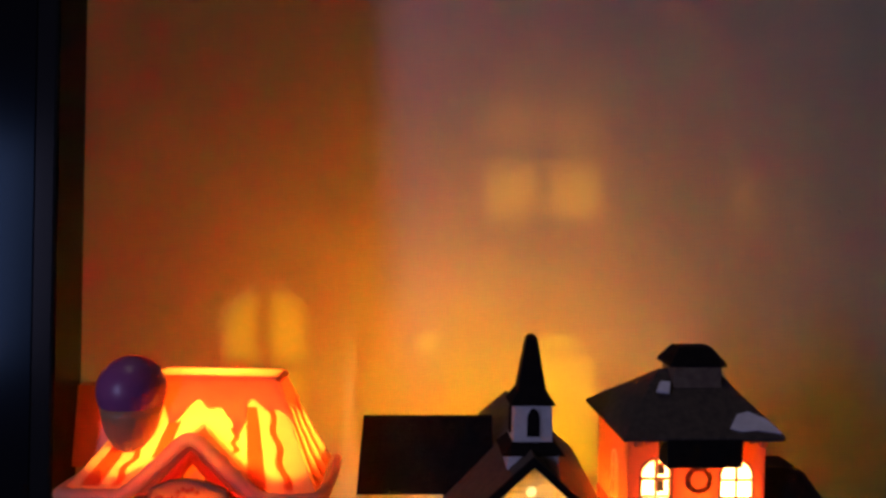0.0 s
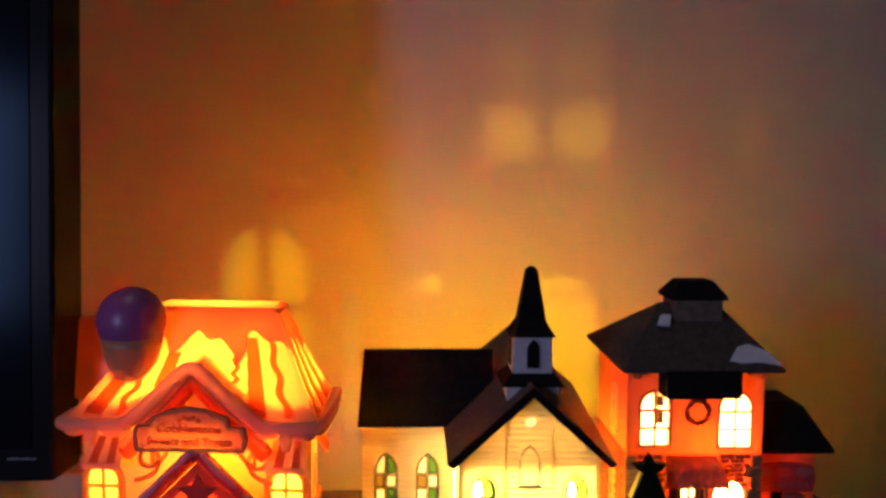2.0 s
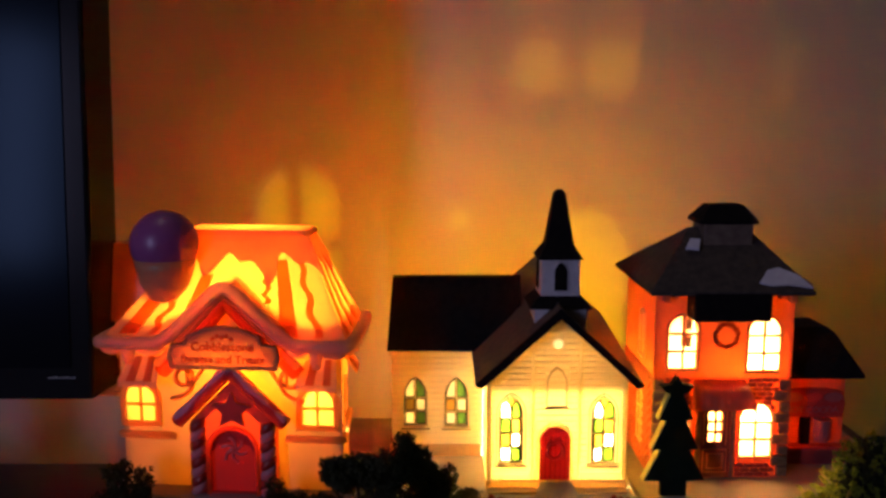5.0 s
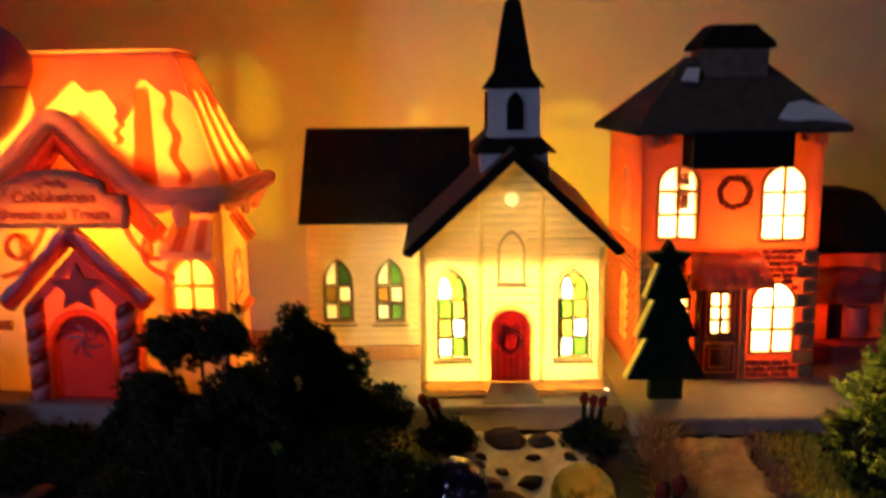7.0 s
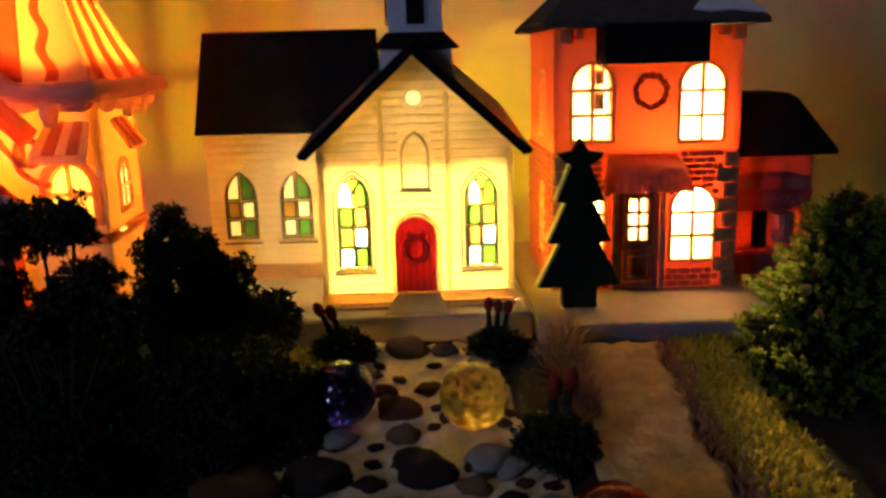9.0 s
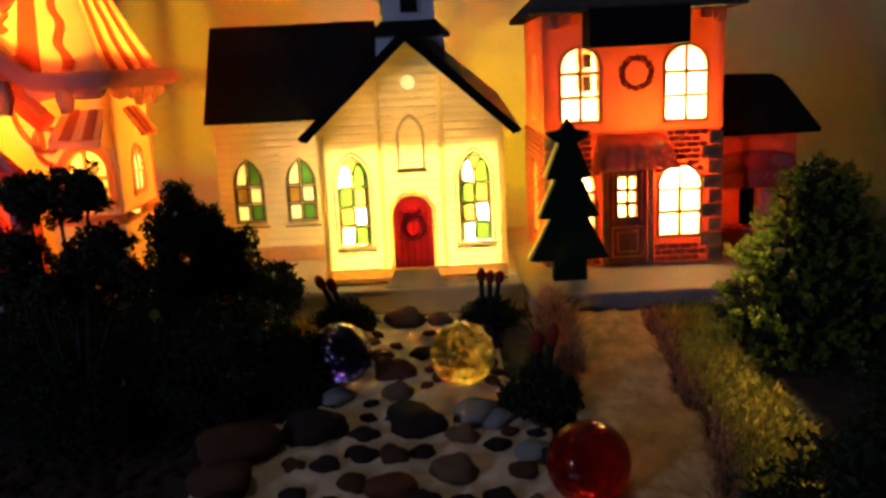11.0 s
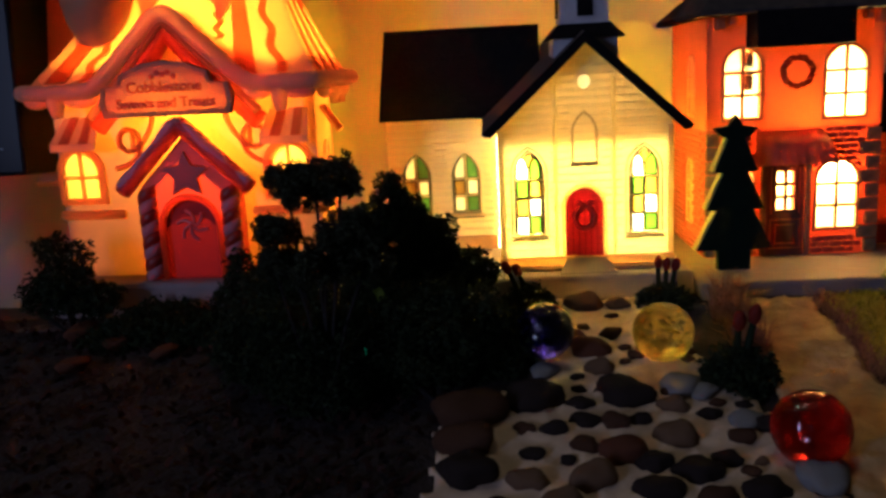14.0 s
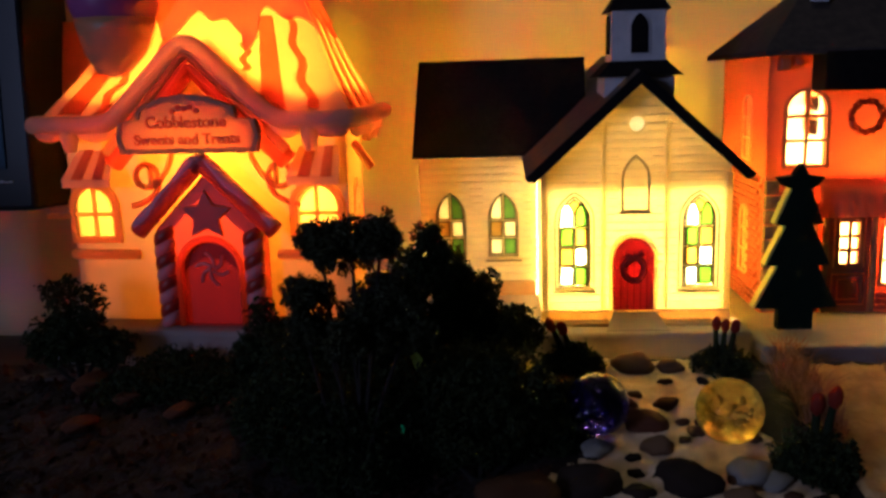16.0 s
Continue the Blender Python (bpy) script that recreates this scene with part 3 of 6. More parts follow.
bow = tube([(59.9, 346.0, 28), (57.6, 346.0, 30.2), (56.6, 346.0, 28.6), (59.9, 346.0, 28), (62.2, 346.0, 30.2), (63.2, 346.0, 28.6), (59.9, 346.0, 28), (58.2, 346, 25.6)], 0.55, 6)
part("bow", bow, WREATH_PAINT, door)
for sx0, sx1 in ((30, 51.6), (68.6, 91)):
    part("stone_strip", box(sx0, sx1, 341, 346.5, 5.8, 7.0, 0.3), STONE_STRIP, church, "rough brown stone strip")
part("doorstep", loft([[(49.6, 335.4, 5.6), (70.2, 335.4, 5.6), (67.4, 346.5, 5.6), (53.2, 346.5, 5.6)], [(49.8, 335.6, 6.3), (70.0, 335.6, 6.3), (67.2, 346.5, 9.4), (53.4, 346.5, 9.4)]]), SNOW_BASE, church, "grey trapezoid doorstep")



def clapboards(x0, x1, z0, z1, y, blocked, top=None, step=2.7):
    """Lapped siding: the lower edge of every board stands proud of the wall."""
    z = z0 + step
    while z < z1:
        a, b = x0, x1
        if top:
            half = (top[1] - z) * top[2]
            a, b = max(a, top[0] - half), min(b, top[0] + half)
        spans = [(a, b)]
        for c0, c1, lo, hi in blocked:
            if lo < z < hi:
                spans = [q for p0, p1 in spans for q in ((p0, min(p1, c0)), (max(p0, c1), p1)) if q[1] - q[0] > 0.6]
        for p0, p1 in spans:
            bm = plate([(y - 0.42, z), (y - 0.04, z), (y - 0.04, z + 0.36), (y - 0.3, z + 0.36)], (), p0, p1)
            bm.transform(Matrix(((0, 1, 0, 0), (1, 0, 0, 0), (0, 0, 1, 0), (0, 0, 0, 1))))
            part("clapboard", hollow(bm), CREAM_TRIM, church)
        z += step


front_gaps = [(33.2, 47.8, 15.6, 51), (73.8, 88.4, 15.4, 51), (51.6, 68.2, 9, 36.2), (55.0, 65.8, 42, 62), (49.2, 50.8, 9, 74), (69.8, 71.4, 9, 74), (57.4, 63.8, 68, 75.2)]
clapboards(31.8, 89.2, 9.6, 82, 348, front_gaps, (60.6, 85.0, 1.07))
clapboards(-13.6, 29.6, 11.6, 59, 386, [(-10.2, 4.8, 19.2, 48), (9.6, 24.6, 19, 48)])

# steeple
SX, SY = 61.8, 363.0


def tower(name, w0, z0, w1, z1, mat, parent, sides=4, label=""):
    r0, r1 = ring_box(SX - w0, SX + w0, SY - w0, SY + w0, z0, 2), ring_box(SX - w1, SX + w1, SY - w1, SY + w1, z1, 2)
    return part(name, loft([r0, r1]), mat, parent, label)


lower = tower("steeple_base", 11.4, 76, 11.0, 87.3, STEEPLE_WHITE, church, label="white steeple base")
tower("steeple_skirt", 13.6, 86.6, 9.0, 91.6, ROOF_BLACK, church, label="black roof skirt of the steeple")
belfry = tower("belfry", 8.6, 91.0, 8.4, 108.0, STEEPLE_WHITE, church, label="white belfry with a dark louvre")
louvre = part("louvre", plate(arch(SX - 2.6, SX + 3.0, 94.0, 106.6, True), (), SY - 9.3, SY - 8.4), ROOF_BLACK, belfry)
part("louvre_frame", plate(arch(SX - 3.3, SX + 3.7, 93.4, 107.4, True), [arch(SX - 2.6, SX + 3.0, 94.0, 106.6, True)], SY - 9.0, SY - 8.4), STEEPLE_WHITE, belfry)
part("louvre", plate(arch(-2.6, 2.6, 94.0, 106.6, True), (), -9.3, -8.4, turn=Matrix.Translation((SX, SY, 0)) @ Matrix.Rotation(math.radians(-90), 4, "Z")), ROOF_BLACK, belfry)
tower("spire_skirt", 10.0, 107.6, 6.3, 113.5, ROOF_BLACK, church)
tower("spire", 6.2, 113.0, 2.6, 135.8, ROOF_BLACK, church, label="tall black tapered spire")
tower("spire_tip", 2.7, 135.8, 1.1, 137.6, ROOF_BLACK, church)

# ---- inn ----
inn = thing("inn", 138.5, 392, -3, "lit orange-red toy inn with brick ground floor and black roof", "toy house")
part("base", box(96.5, 226, 327.5, 450, -3.2, 3.0, 1.2), SNOW_BASE, inn, "snowy white base")
UW1, UW2 = arch(113.4, 126.4, 55.2, 80.0), arch(149.8, 163.8, 54.4, 79.4)
LW1, LW2 = arch(112.6, 124.6, 13.4, 38.0), arch(148.0, 162.2, 13.2, 38.0)
DOORWIN = rect(132.9, 139.6, 20.6, 35.0)
part("upper_wall", plate(rect(107.2, 170, 51.0, 92), [UW1, UW2], 366, 367.6), INN_RED, inn)
part("lower_wall", plate(rect(107.2, 169.6, 3, 50.9), [LW1, LW2, DOORWIN], 366.4, 368.0), INN_MORTAR, inn)
SW1, SW2 = arch(384, 393, 56, 78), arch(384, 393, 14, 38)
side = Matrix.Translation((107.2, 0, 0)) @ Matrix.Rotation(math.radians(90), 4, "Z")
part("upper_side_wall", plate(rect(367.7, 425, 51.0, 92), [SW1], -1.6, 0, turn=side), INN_RED, inn)
part("lower_side_wall", plate(rect(368.1, 425, 3, 50.9), [SW2], -1.2, 0.4, turn=side), INN_MORTAR, inn)
part("side_wall", plate(rect(367.7, 423.3, 3, 92), [rect(389, 419, 6, 44)], 0, 1.6, turn=Matrix.Translation((170, 0, 0)) @ Matrix.Rotation(math.radians(90), 4, "Z")), INN_RED, inn)
INN_BACK, INN_BACK2 = arch(135.7, 150.1, 63.6, 89.4), arch(165.6, 168.8, 62.4, 70.4)
part("rear_film", plate(INN_BACK2, (), 424, 424.3), REAR_DIM, inn)
window(inn, INN_BACK, 425, 2, [63.2, 72.0, 80.4, 89.0], WINDOW_TRIM, lambda i, j: REAR_DIM if j else REAR_BRIGHT, 0.4, 0.2, 2.0)
part("back_wall", plate(rect(107.2, 170, 3, 92), [INN_BACK, INN_BACK2], 423.4, 425), BACK_AMBER, inn, "unpainted translucent back wall")


def hip(parent, x0, x1, y0, y1, z, rx0, rx1, ry, rz, mat):
    bm = bmesh.new()
    c = [bm.verts.new(p) for p in ((x0, y0, z), (x1, y0, z), (x1, y1, z), (x0, y1, z))]
    u = [bm.verts.new(p) for p in ((x0, y0, z - 1.6), (x1, y0, z - 1.6), (x1, y1, z - 1.6), (x0, y1, z - 1.6))]
    a, b = bm.verts.new((rx0, ry, rz)), bm.verts.new((rx1, ry, rz))
    bm.faces.new((c[0], c[1], b, a))
    bm.faces.new((c[1], c[2], b))
    bm.faces.new((c[2], c[3], a, b))
    bm.faces.new((c[3], c[0], a))
    for i in range(4):
        j = (i + 1) % 4
        bm.faces.new((u[i], u[j], c[j], c[i]))
    bm.faces.new(u[::-1])
    return part("roof", bm, mat, parent, "black hipped roof with patches of snow")


roof = hip(inn, 101.8, 173.6, 353.5, 432, 93.4, 126, 153, 386, 118, SHINGLE)
part("snow_patch", loft([[(150, 357.4, 96.4), (155, 355.6, 95.4), (162, 356.2, 95.8), (172.6, 354.6, 94.6), (168.5, 362, 99), (161, 365.5, 101.6), (155.5, 364, 100.6)], [(150, 356.8, 97.0), (155, 355.0, 96.0), (162, 355.6, 96.4), (172.6, 354.0, 95.2), (168.5, 361.6, 99.8), (161, 365.1, 102.4), (155.5, 363.6, 101.4)]]), SNOW, inn, "lilac patch of snow")
part("hanging_board", box(120.8, 154.4, 352.5, 366, 80.2, 92.6, 0.5), ROOF_BLACK, inn, "black boxed eave over the windows")
chimney = part("chimney", box(130.6, 153.2, 376.5, 395, 100, 121.4, 0.5), CHIMNEY, inn, "brown stone chimney")
part("chimney_cap", loft([ring_box(128.6, 155, 374.6, 397, 120.6), ring_box(128.9, 154.7, 374.9, 396.6, 122.4), ring_box(134, 149.5, 380, 391.5, 129)]), ROOF_BLACK, chimney, "black chimney cap")

for ow in (UW1, UW2):
    zs = [p[1] for p in ow]
    lo, hi = min(zs), max(zs)
    window(inn, ow, 366, 2, [lo, lo + 8.2, lo + 16.4, hi], WINDOW_TRIM, lambda i, j: MILKY, 1.1, 0.9, 1.2)
for ow in (LW1, LW2):
    zs = [p[1] for p in ow]
    lo, hi = min(zs), max(zs)
    window(inn, ow, 366.4, 2, [lo, lo + 8.2, lo + 16.4, hi], WINDOW_TRIM, lambda i, j: MILKY if j > 1 else LOW_PANE, 1.1, 0.9, 1.2)
for z0, z1 in ((64.6, 70.6), (72.6, 78.0)):
    part("light_fitting", box(121.0, 124.6, 367.1, 368.4, z0, z1, 0.3), QUOIN, inn, "brown fitting behind the upper window")
wreath = bmesh.new()
for lane, (ra, rb) in enumerate(((5.6, 0.5), (4.7, 0.45))):
    tube([(139.4 + (ra + 0.35 * math.sin(7 * a + lane)) * math.cos(a), 365.3 - 0.3 * math.sin(5 * a + lane * 2), 71.0 + (ra + 0.35 * math.sin(7 * a + lane)) * math.sin(a)) for a in [2 * math.pi * i / 40 for i in range(40)]], rb, 5, True, wreath)
for k in range(14):
    a = k * 0.45
    tube([(139.4 + 4.2 * math.cos(a), 365.2, 71 + 4.2 * math.sin(a)), (139.4 + 6.3 * math.cos(a + 0.2), 364.9, 71 + 6.3 * math.sin(a + 0.2))], 0.4, 4, False, wreath)
part("wreath", wreath, WREATH_RED, inn, "dark red round wreath")
# front door with its glazed upper half
inn_door = part("door", plate(rect(129.4, 143.2, 3.2, 37.6), [DOORWIN, rect(130.6, 142.0, 5.7, 17.1), rect(130.9, 131.5, 19.0, 36.4), rect(141.1, 141.7, 19.0, 36.4)], 365.2, 366.3), WOOD_DARK, inn, "dark brown door with six small panes")
window(inn, DOORWIN, 365.4, 2, [20.6, 25.4, 30.2, 35.0], WOOD_DARK, lambda i, j: DOOR_PANE if j else LOW_PANE, 0.7, 0.6, 1.3, name="door_window")
for k in range(6):
    r, w = 5.68 - (k // 2) * 1.9 - (k % 2) * 0.55, 0.54 if k % 2 == 0 else 1.34
    part("door_panel", plate(rect(136.3 - r, 136.3 + r, 11.4 - r, 11.4 + r), [rect(136.3 - r + w, 136.3 + r - w, 11.4 - r + w, 11.4 + r - w)], 364.8 if k % 2 else 365.3, 366.0), WOOD_DARK if k % 2 else DOOR_LINE, inn_door)
part("door_panel", plate(rect(134.2, 138.4, 9.3, 13.5), (), 364.9, 366.2), WOOD_DARK, inn_door)
for lx in (131.2, 141.4):
    part("door_groove", box(lx - 0.3, lx + 0.3, 365.5, 366.0, 19.0, 36.4), DOOR_LINE, inn_door)
for dx in (128.2, 144.6):
    part("door_post", box(dx - 0.9, dx + 0.9, 364.6, 366.5, 3.1, 38.4, 0.3), QUOIN, inn_door)
part("door_head", box(127.2, 145.6, 364.4, 366.5, 38.0, 39.6, 0.3), QUOIN, inn_door)
# fluted awning over the door
ribs = 9
lo_pts, hi_pts = [], []
for i in range(ribs * 4 + 1):
    f = i / (ribs * 4)
    puff = 0.5 * abs(math.sin(math.pi * f * ribs))
    hi_pts.append((125.5 + 23.5 * f, 365.8 - puff * 0.4, 50.2))
    lo_pts.append((121.8 + 30.5 * f, 356.5 - puff, 38.6 - 0.3 * abs(math.sin(math.pi * f * ribs))))
bm = bmesh.new()
mid_pts = [((a[0] + b[0]) / 2, (a[1] + b[1]) / 2 - 1.6, (a[2] + b[2]) / 2 + 1.4) for a, b in zip(hi_pts, lo_pts)]
rows_of = [[bm.verts.new(p) for p in line] for line in (hi_pts, mid_pts, lo_pts)]
for a, b in zip(rows_of, rows_of[1:]):
    for i in range(len(a) - 1):
        bm.faces.new((a[i], a[i + 1], b[i + 1], b[i]))
part("awning", bm, AWNING_RED, inn, "red fluted awning over the door", smooth=True, solidify=0.6)
for x0 in (109.2, 166.0):
    part("eave_bracket", box(x0, x0 + 3.2, 361, 366, 87, 91.6, 0.4), INN_RED, inn)
    part("eave_bracket", box(x0 + (4.6 if x0 < 130 else -4.6), x0 + (7 if x0 < 130 else -2.2), 361, 366, 88.4, 91.6, 0.4), INN_RED, inn)
for ow, mat in ((SW1, CREAM_TRIM), (SW2, CREAM_TRIM)):
    bm = plate(grown(ow, 0.8), [ow], 0.2, 1.0)
    zs = [p[1] for p in ow]
    plate(rect(388.1, 388.9, min(zs), max(zs)), (), 0.2, 0.8, bm)
    for f in (0.33, 0.66):
        z = min(zs) + (max(zs) - min(zs)) * f
        plate(rect(384, 393, z - 0.4, z + 0.4), (), 0.2, 0.8, bm)
    bm.transform(Matrix.Translation((107.2, 0, 0)) @ Matrix.Rotation(math.radians(90), 4, "Z"))
    frame_ob = part("side_window", bm, mat, inn)
    part("pane", plate(ow, (), -0.9, -0.6, turn=side), SIDE_PANE, frame_ob)
# lean-to stall
part("stall_wall", box(170.1, 205, 386, 387.6, 3, 47), STALL_WALL, inn, "orange-red wall of the side stall")
part("stall_back", box(170.1, 205, 420.1, 421.7, 3, 47), INN_RED, inn)
part("stall_side", box(203.4, 205, 387.7, 420, 3, 47), INN_RED, inn)
part("stall_roof", loft([[(170.1, 379, 46.4), (210.6, 379, 46.4), (210.6, 424, 46.4), (170.1, 424, 46.4)], [(170.1, 379, 48.0), (210.8, 378.8, 48.0), (210.8, 424, 48.0), (170.1, 424, 48.0)], [(170.1, 392, 66.4), (201, 392, 65.8), (201, 416, 65.8), (170.1, 416, 66.4)], [(170.1, 394, 68.4), (198, 394, 67.8), (198, 414, 67.8), (170.1, 414, 68.4)]]), ROOF_BLACK, inn, "black mansard roof of the stall")
stall_sign = part("stall_sign", plate([(173, 26), (203.5, 26), (204.5, 33), (203, 38.2), (196, 39.8), (188, 40.2), (180, 39.8), (173, 38.2), (172, 33)], (), 383.4, 385.6), STALL_PAINT, inn, "dark red scalloped stall sign")
for k in range(3):
    part("swag", plate([(175 + k * 9.6 + 4.2 + 4.4 * math.cos(a), 36 + 2.4 * math.sin(a)) for a in [2 * math.pi * i / 14 for i in range(14)]], (), 382.9, 383.5), SWAG if k != 1 else DOOR_RED, stall_sign)
lettering("HOT COCOA", 188.4, 383.0, 28.4, 4.2, SWAG, stall_sign)
part("stall_post", box(183.5, 188.5, 383.6, 385.8, 12, 26, 0.3), ROOF_BLACK, inn)
part("stall_cup", loft([[(194 + r * math.cos(a), 383.4 + r * math.sin(a), z) for a in [2 * math.pi * i / 14 for i in range(14)]] for r, z in ((3.2, 14), (4.0, 17), (4.2, 25))]), SWAG, inn, "faded pink cocoa cup")
part("stall_counter", box(170.4, 206, 379.5, 386, 10.5, 12.2, 0.3), DOOR_RED, inn)
part("stall_front", box(170.4, 205, 381, 386, 3, 10.4, 0.3), STALL_PAINT, inn)
part("snow_tuft", loft([[(121, 372, 109.5), (127, 371, 109), (129, 376, 113), (124, 377, 113)], [(121.4, 371.2, 110.6), (126.6, 370.4, 110), (128.6, 375.4, 114), (124.4, 376.4, 114)]]), SNOW, inn)


# ---- sweet shop (its own axes: along the front, into the house, up) ----
shop = thing("sweet_shop", -120, 343.5, 0, "peach toy sweet shop with candy-striped roof, lit from inside", "toy house", turn=-5, local=True)
part("base", box(-13, 94, -12, 46, -3.2, 10.2, 2.0), SNOW_BASE, shop, "snowy lilac base")
CW1, CW2 = arch(-6.6, 7.2, 39.0, 55.6), arch(70.6, 84.6, 39.0, 55.6)
part("front_wall", plate([(-8, 10), (88, 10), (88, 77), (69, 77), (43, 97), (18, 77), (-8, 77)], [CW1, CW2, [(25.6, 11), (59.4, 11), (59.4, 42), (42.5, 58), (25.6, 42)]], 0, 1.8), PEACH, shop)
SIDE_WIN = arch(15, 25, 40, 54)


def taper(bm):
    """The shop is narrower at the rear."""
    for v in bm.verts:
        v.co.x = 42 + (v.co.x - 42) * (1 - 0.0028 * max(v.co.y, 0))
    return bm


def bm_turned(bm, turn):
    bm.transform(turn)
    return bm


shop_side = Matrix.Translation((88, 0, 0)) @ Matrix.Rotation(math.radians(90), 4, "Z")
part("side_wall", taper(plate(rect(1.9, 38, 10, 77), [SIDE_WIN], 0, 1.8, turn=shop_side)), PEACH, shop)
part("side_wall", taper(box(-8, -6.2, 1.9, 38, 10, 77)), PEACH, shop)
SHOP_BACK = arch(39.2, 43.2, 66.6, 74.3)
part("back_wall", plate(rect(-2.8, 82.8, 10, 77), [SHOP_BACK], 38.1, 39.6), BACK_ORANGE, shop, "unpainted translucent back wall")
window(shop, SHOP_BACK, 39.6, 2, [66.6, 70.5, 74.3], PEACH_TRIM, lambda i, j: AMBER_FILM, 0.4, 0.2, 0.7)
for ow in (CW1, CW2):
    zs = [p[1] for p in ow]
    window(shop, ow, 0, 2, [min(zs), min(zs) + 7.6, max(zs)], PEACH_TRIM, lambda i, j: SHOP_PANE, 2.0, 1.3, 1.2)
bm = plate(grown(SIDE_WIN, 1.6), [SIDE_WIN], -0.9, 0.3)
bm.transform(Matrix.Translation((88, 0, 0)) @ Matrix.Rotation(math.radians(90), 4, "Z"))
side_frame = part("side_window", taper(bm), PEACH_TRIM, shop)
part("pane", taper(plate(SIDE_WIN, (), 0.5, 0.9, turn=shop_side)), PANE_WHITE, side_frame)


def rect_at(z):
    """Plan of the candy roof at a height."""
    table_of = ((77, -10.5, 94, -12, 44), (82, -7, 91, -8.5, 41), (92, 1, 85.5, -2, 37), (105, 9.5, 79.5, 5, 32), (117, 16.5, 73.5, 11, 27), (120, 19, 71.5, 13.5, 25))
    for a, b in zip(table_of, table_of[1:]):
        if z <= b[0]:
            f = (z - a[0]) / (b[0] - a[0])
            return [p + (q - p) * f for p, q in zip(a[1:], b[1:])]
    return table_of[-1][1:]


def on_roof(side_no, f, z, out=0.0):
    """A point of the candy roof: side 0 is the front, 1 the end beside the church, 2 the rear, 3 the end beside the monitor."""
    u0, u1, w0, w1 = rect_at(z)
    if side_no in (1, 3):
        w = w0 + (w1 - w0) * (f if side_no == 1 else 1 - f)
        edge = u1 + out if side_no == 1 else u0 - out
        return (42 + (edge - 42) * (1 - 0.0012 * (w + 12)), w, z + out * 0.6)
    if side_no == 2:
        k = 1 - 0.0012 * (w1 + 12)
        u0, u1 = 42 + (u0 - 42) * k, 42 + (u1 - 42) * k
    else:
        k = 1 - 0.0012 * (w0 + 12)
        u0, u1 = 42 + (u0 - 42) * k, 42 + (u1 - 42) * k
    if side_no == 0:
        return (u0 + (u1 - u0) * f, w0 - out, z + out * 0.6)
    if side_no == 2:
        return (u1 + (u0 - u1) * f, w1 + out, z + out * 0.6)


def roof_skin(sides, levels, n, out=0.0):
    bm = bmesh.new()
    for side_no in sides:
        grid = [[bm.verts.new(on_roof(side_no, i / n, z(side_no, i / n) if callable(z) else z, out)) for i in range(n + 1)] for z in levels]
        for a, b in zip(grid, grid[1:]):
            for i in range(n):
                bm.faces.new((a[i], a[i + 1], b[i + 1], b[i]))
    bmesh.ops.remove_doubles(bm, verts=bm.verts, dist=0.01)
    return bm


part("roof", roof_skin((0, 1, 3), (77, 79.5, 82, 87, 92, 98, 105, 111, 117, 120), 10), ROOF_YELLOW, shop, "glowing yellow candy roof", solidify=1.2)
part("roof_rear", roof_skin((2,), (77, 82, 92, 105, 117, 120), 6), BACK_RED, shop, "red translucent rear of the roof", solidify=1.2)
part("roof_ridge", hollow(loft([ring_box(17.4, 72.8, 12.3, 28.5, 119.0, 3), ring_box(17.8, 72.2, 12.8, 28.2, 120.8, 3), ring_box(20.5, 69.5, 15.5, 26, 121.8, 3)])), ROOF_ORANGE, shop, "orange icing along the ridge", smooth=True)


def drip_line(side_no, f):
    x = f * 9 + side_no * 2.3
    return 107.5 + 3.2 * math.sin(x * 1.9) + 2.2 * math.sin(x * 3.7 + 1) - (4.5 if 0.66 < f < 0.74 else 0)


part("icing_cap", roof_skin((0, 1, 3), (drip_line, 112, 116, 118.5, 120.4), 40, 0.9), ROOF_ORANGE, shop, "orange icing cap with a dripping edge", solidify=0.8)


def roof_stripe(side_no, f, wide, wavy, z0=80.0, z1=109.0, slant=0.0, name="stripe"):
    bm = bmesh.new()
    last = None
    for i in range(25):
        k = i / 24
        z = z0 + (z1 - z0) * k
        c = f + slant * k + (0.012 * math.sin(k * 16) if wavy else 0)
        pair = [bm.verts.new(on_roof(side_no, c - wide / 2, z, 0.5)), bm.verts.new(on_roof(side_no, c + wide / 2, z, 0.5))]
        if last:
            bm.faces.new((last[0], last[1], pair[1], pair[0]))
        last = pair
    part(name, bm, CANDY_STRIPE, shop, solidify=0.5)


roof_stripe(0, 0.77, 0.075, False)
roof_stripe(0, 0.89, 0.035, True)
roof_stripe(0, 0.09, 0.075, False, z1=100)
roof_stripe(0, 0.19, 0.03, True, z1=100)
roof_stripe(0, 0.31, 0.07, False, 90, 103)
roof_stripe(0, 0.67, 0.03, True, 92, 104)
for f in (0.15, 0.42, 0.7):
    roof_stripe(1, f, 0.1, f == 0.42)
    roof_stripe(3, f, 0.1, f == 0.42)


def curve_points(pts, n=6):
    """A smooth line through points."""
    pts = [Vector(p) for p in pts]
    out = []
    for i in range(len(pts) - 1):
        a, b, c, d = pts[max(i - 1, 0)], pts[i], pts[i + 1], pts[min(i + 2, len(pts) - 1)]
        for k in range(n):
            s = k / n
            out.append(0.5 * ((2 * b) + (c - a) * s + (2 * a - 5 * b + 4 * c - d) * s * s + (3 * b - a - 3 * c + d) * s ** 3))
    out.append(pts[-1])
    return out


part("ceiling_ledge", plate(rect(-5, 84, 2, 37), [rect(22, 66, 6, 35)], -77.4, -76.2, turn=Matrix.Rotation(math.radians(-90), 4, "X")), SIGN_PAINT, shop)
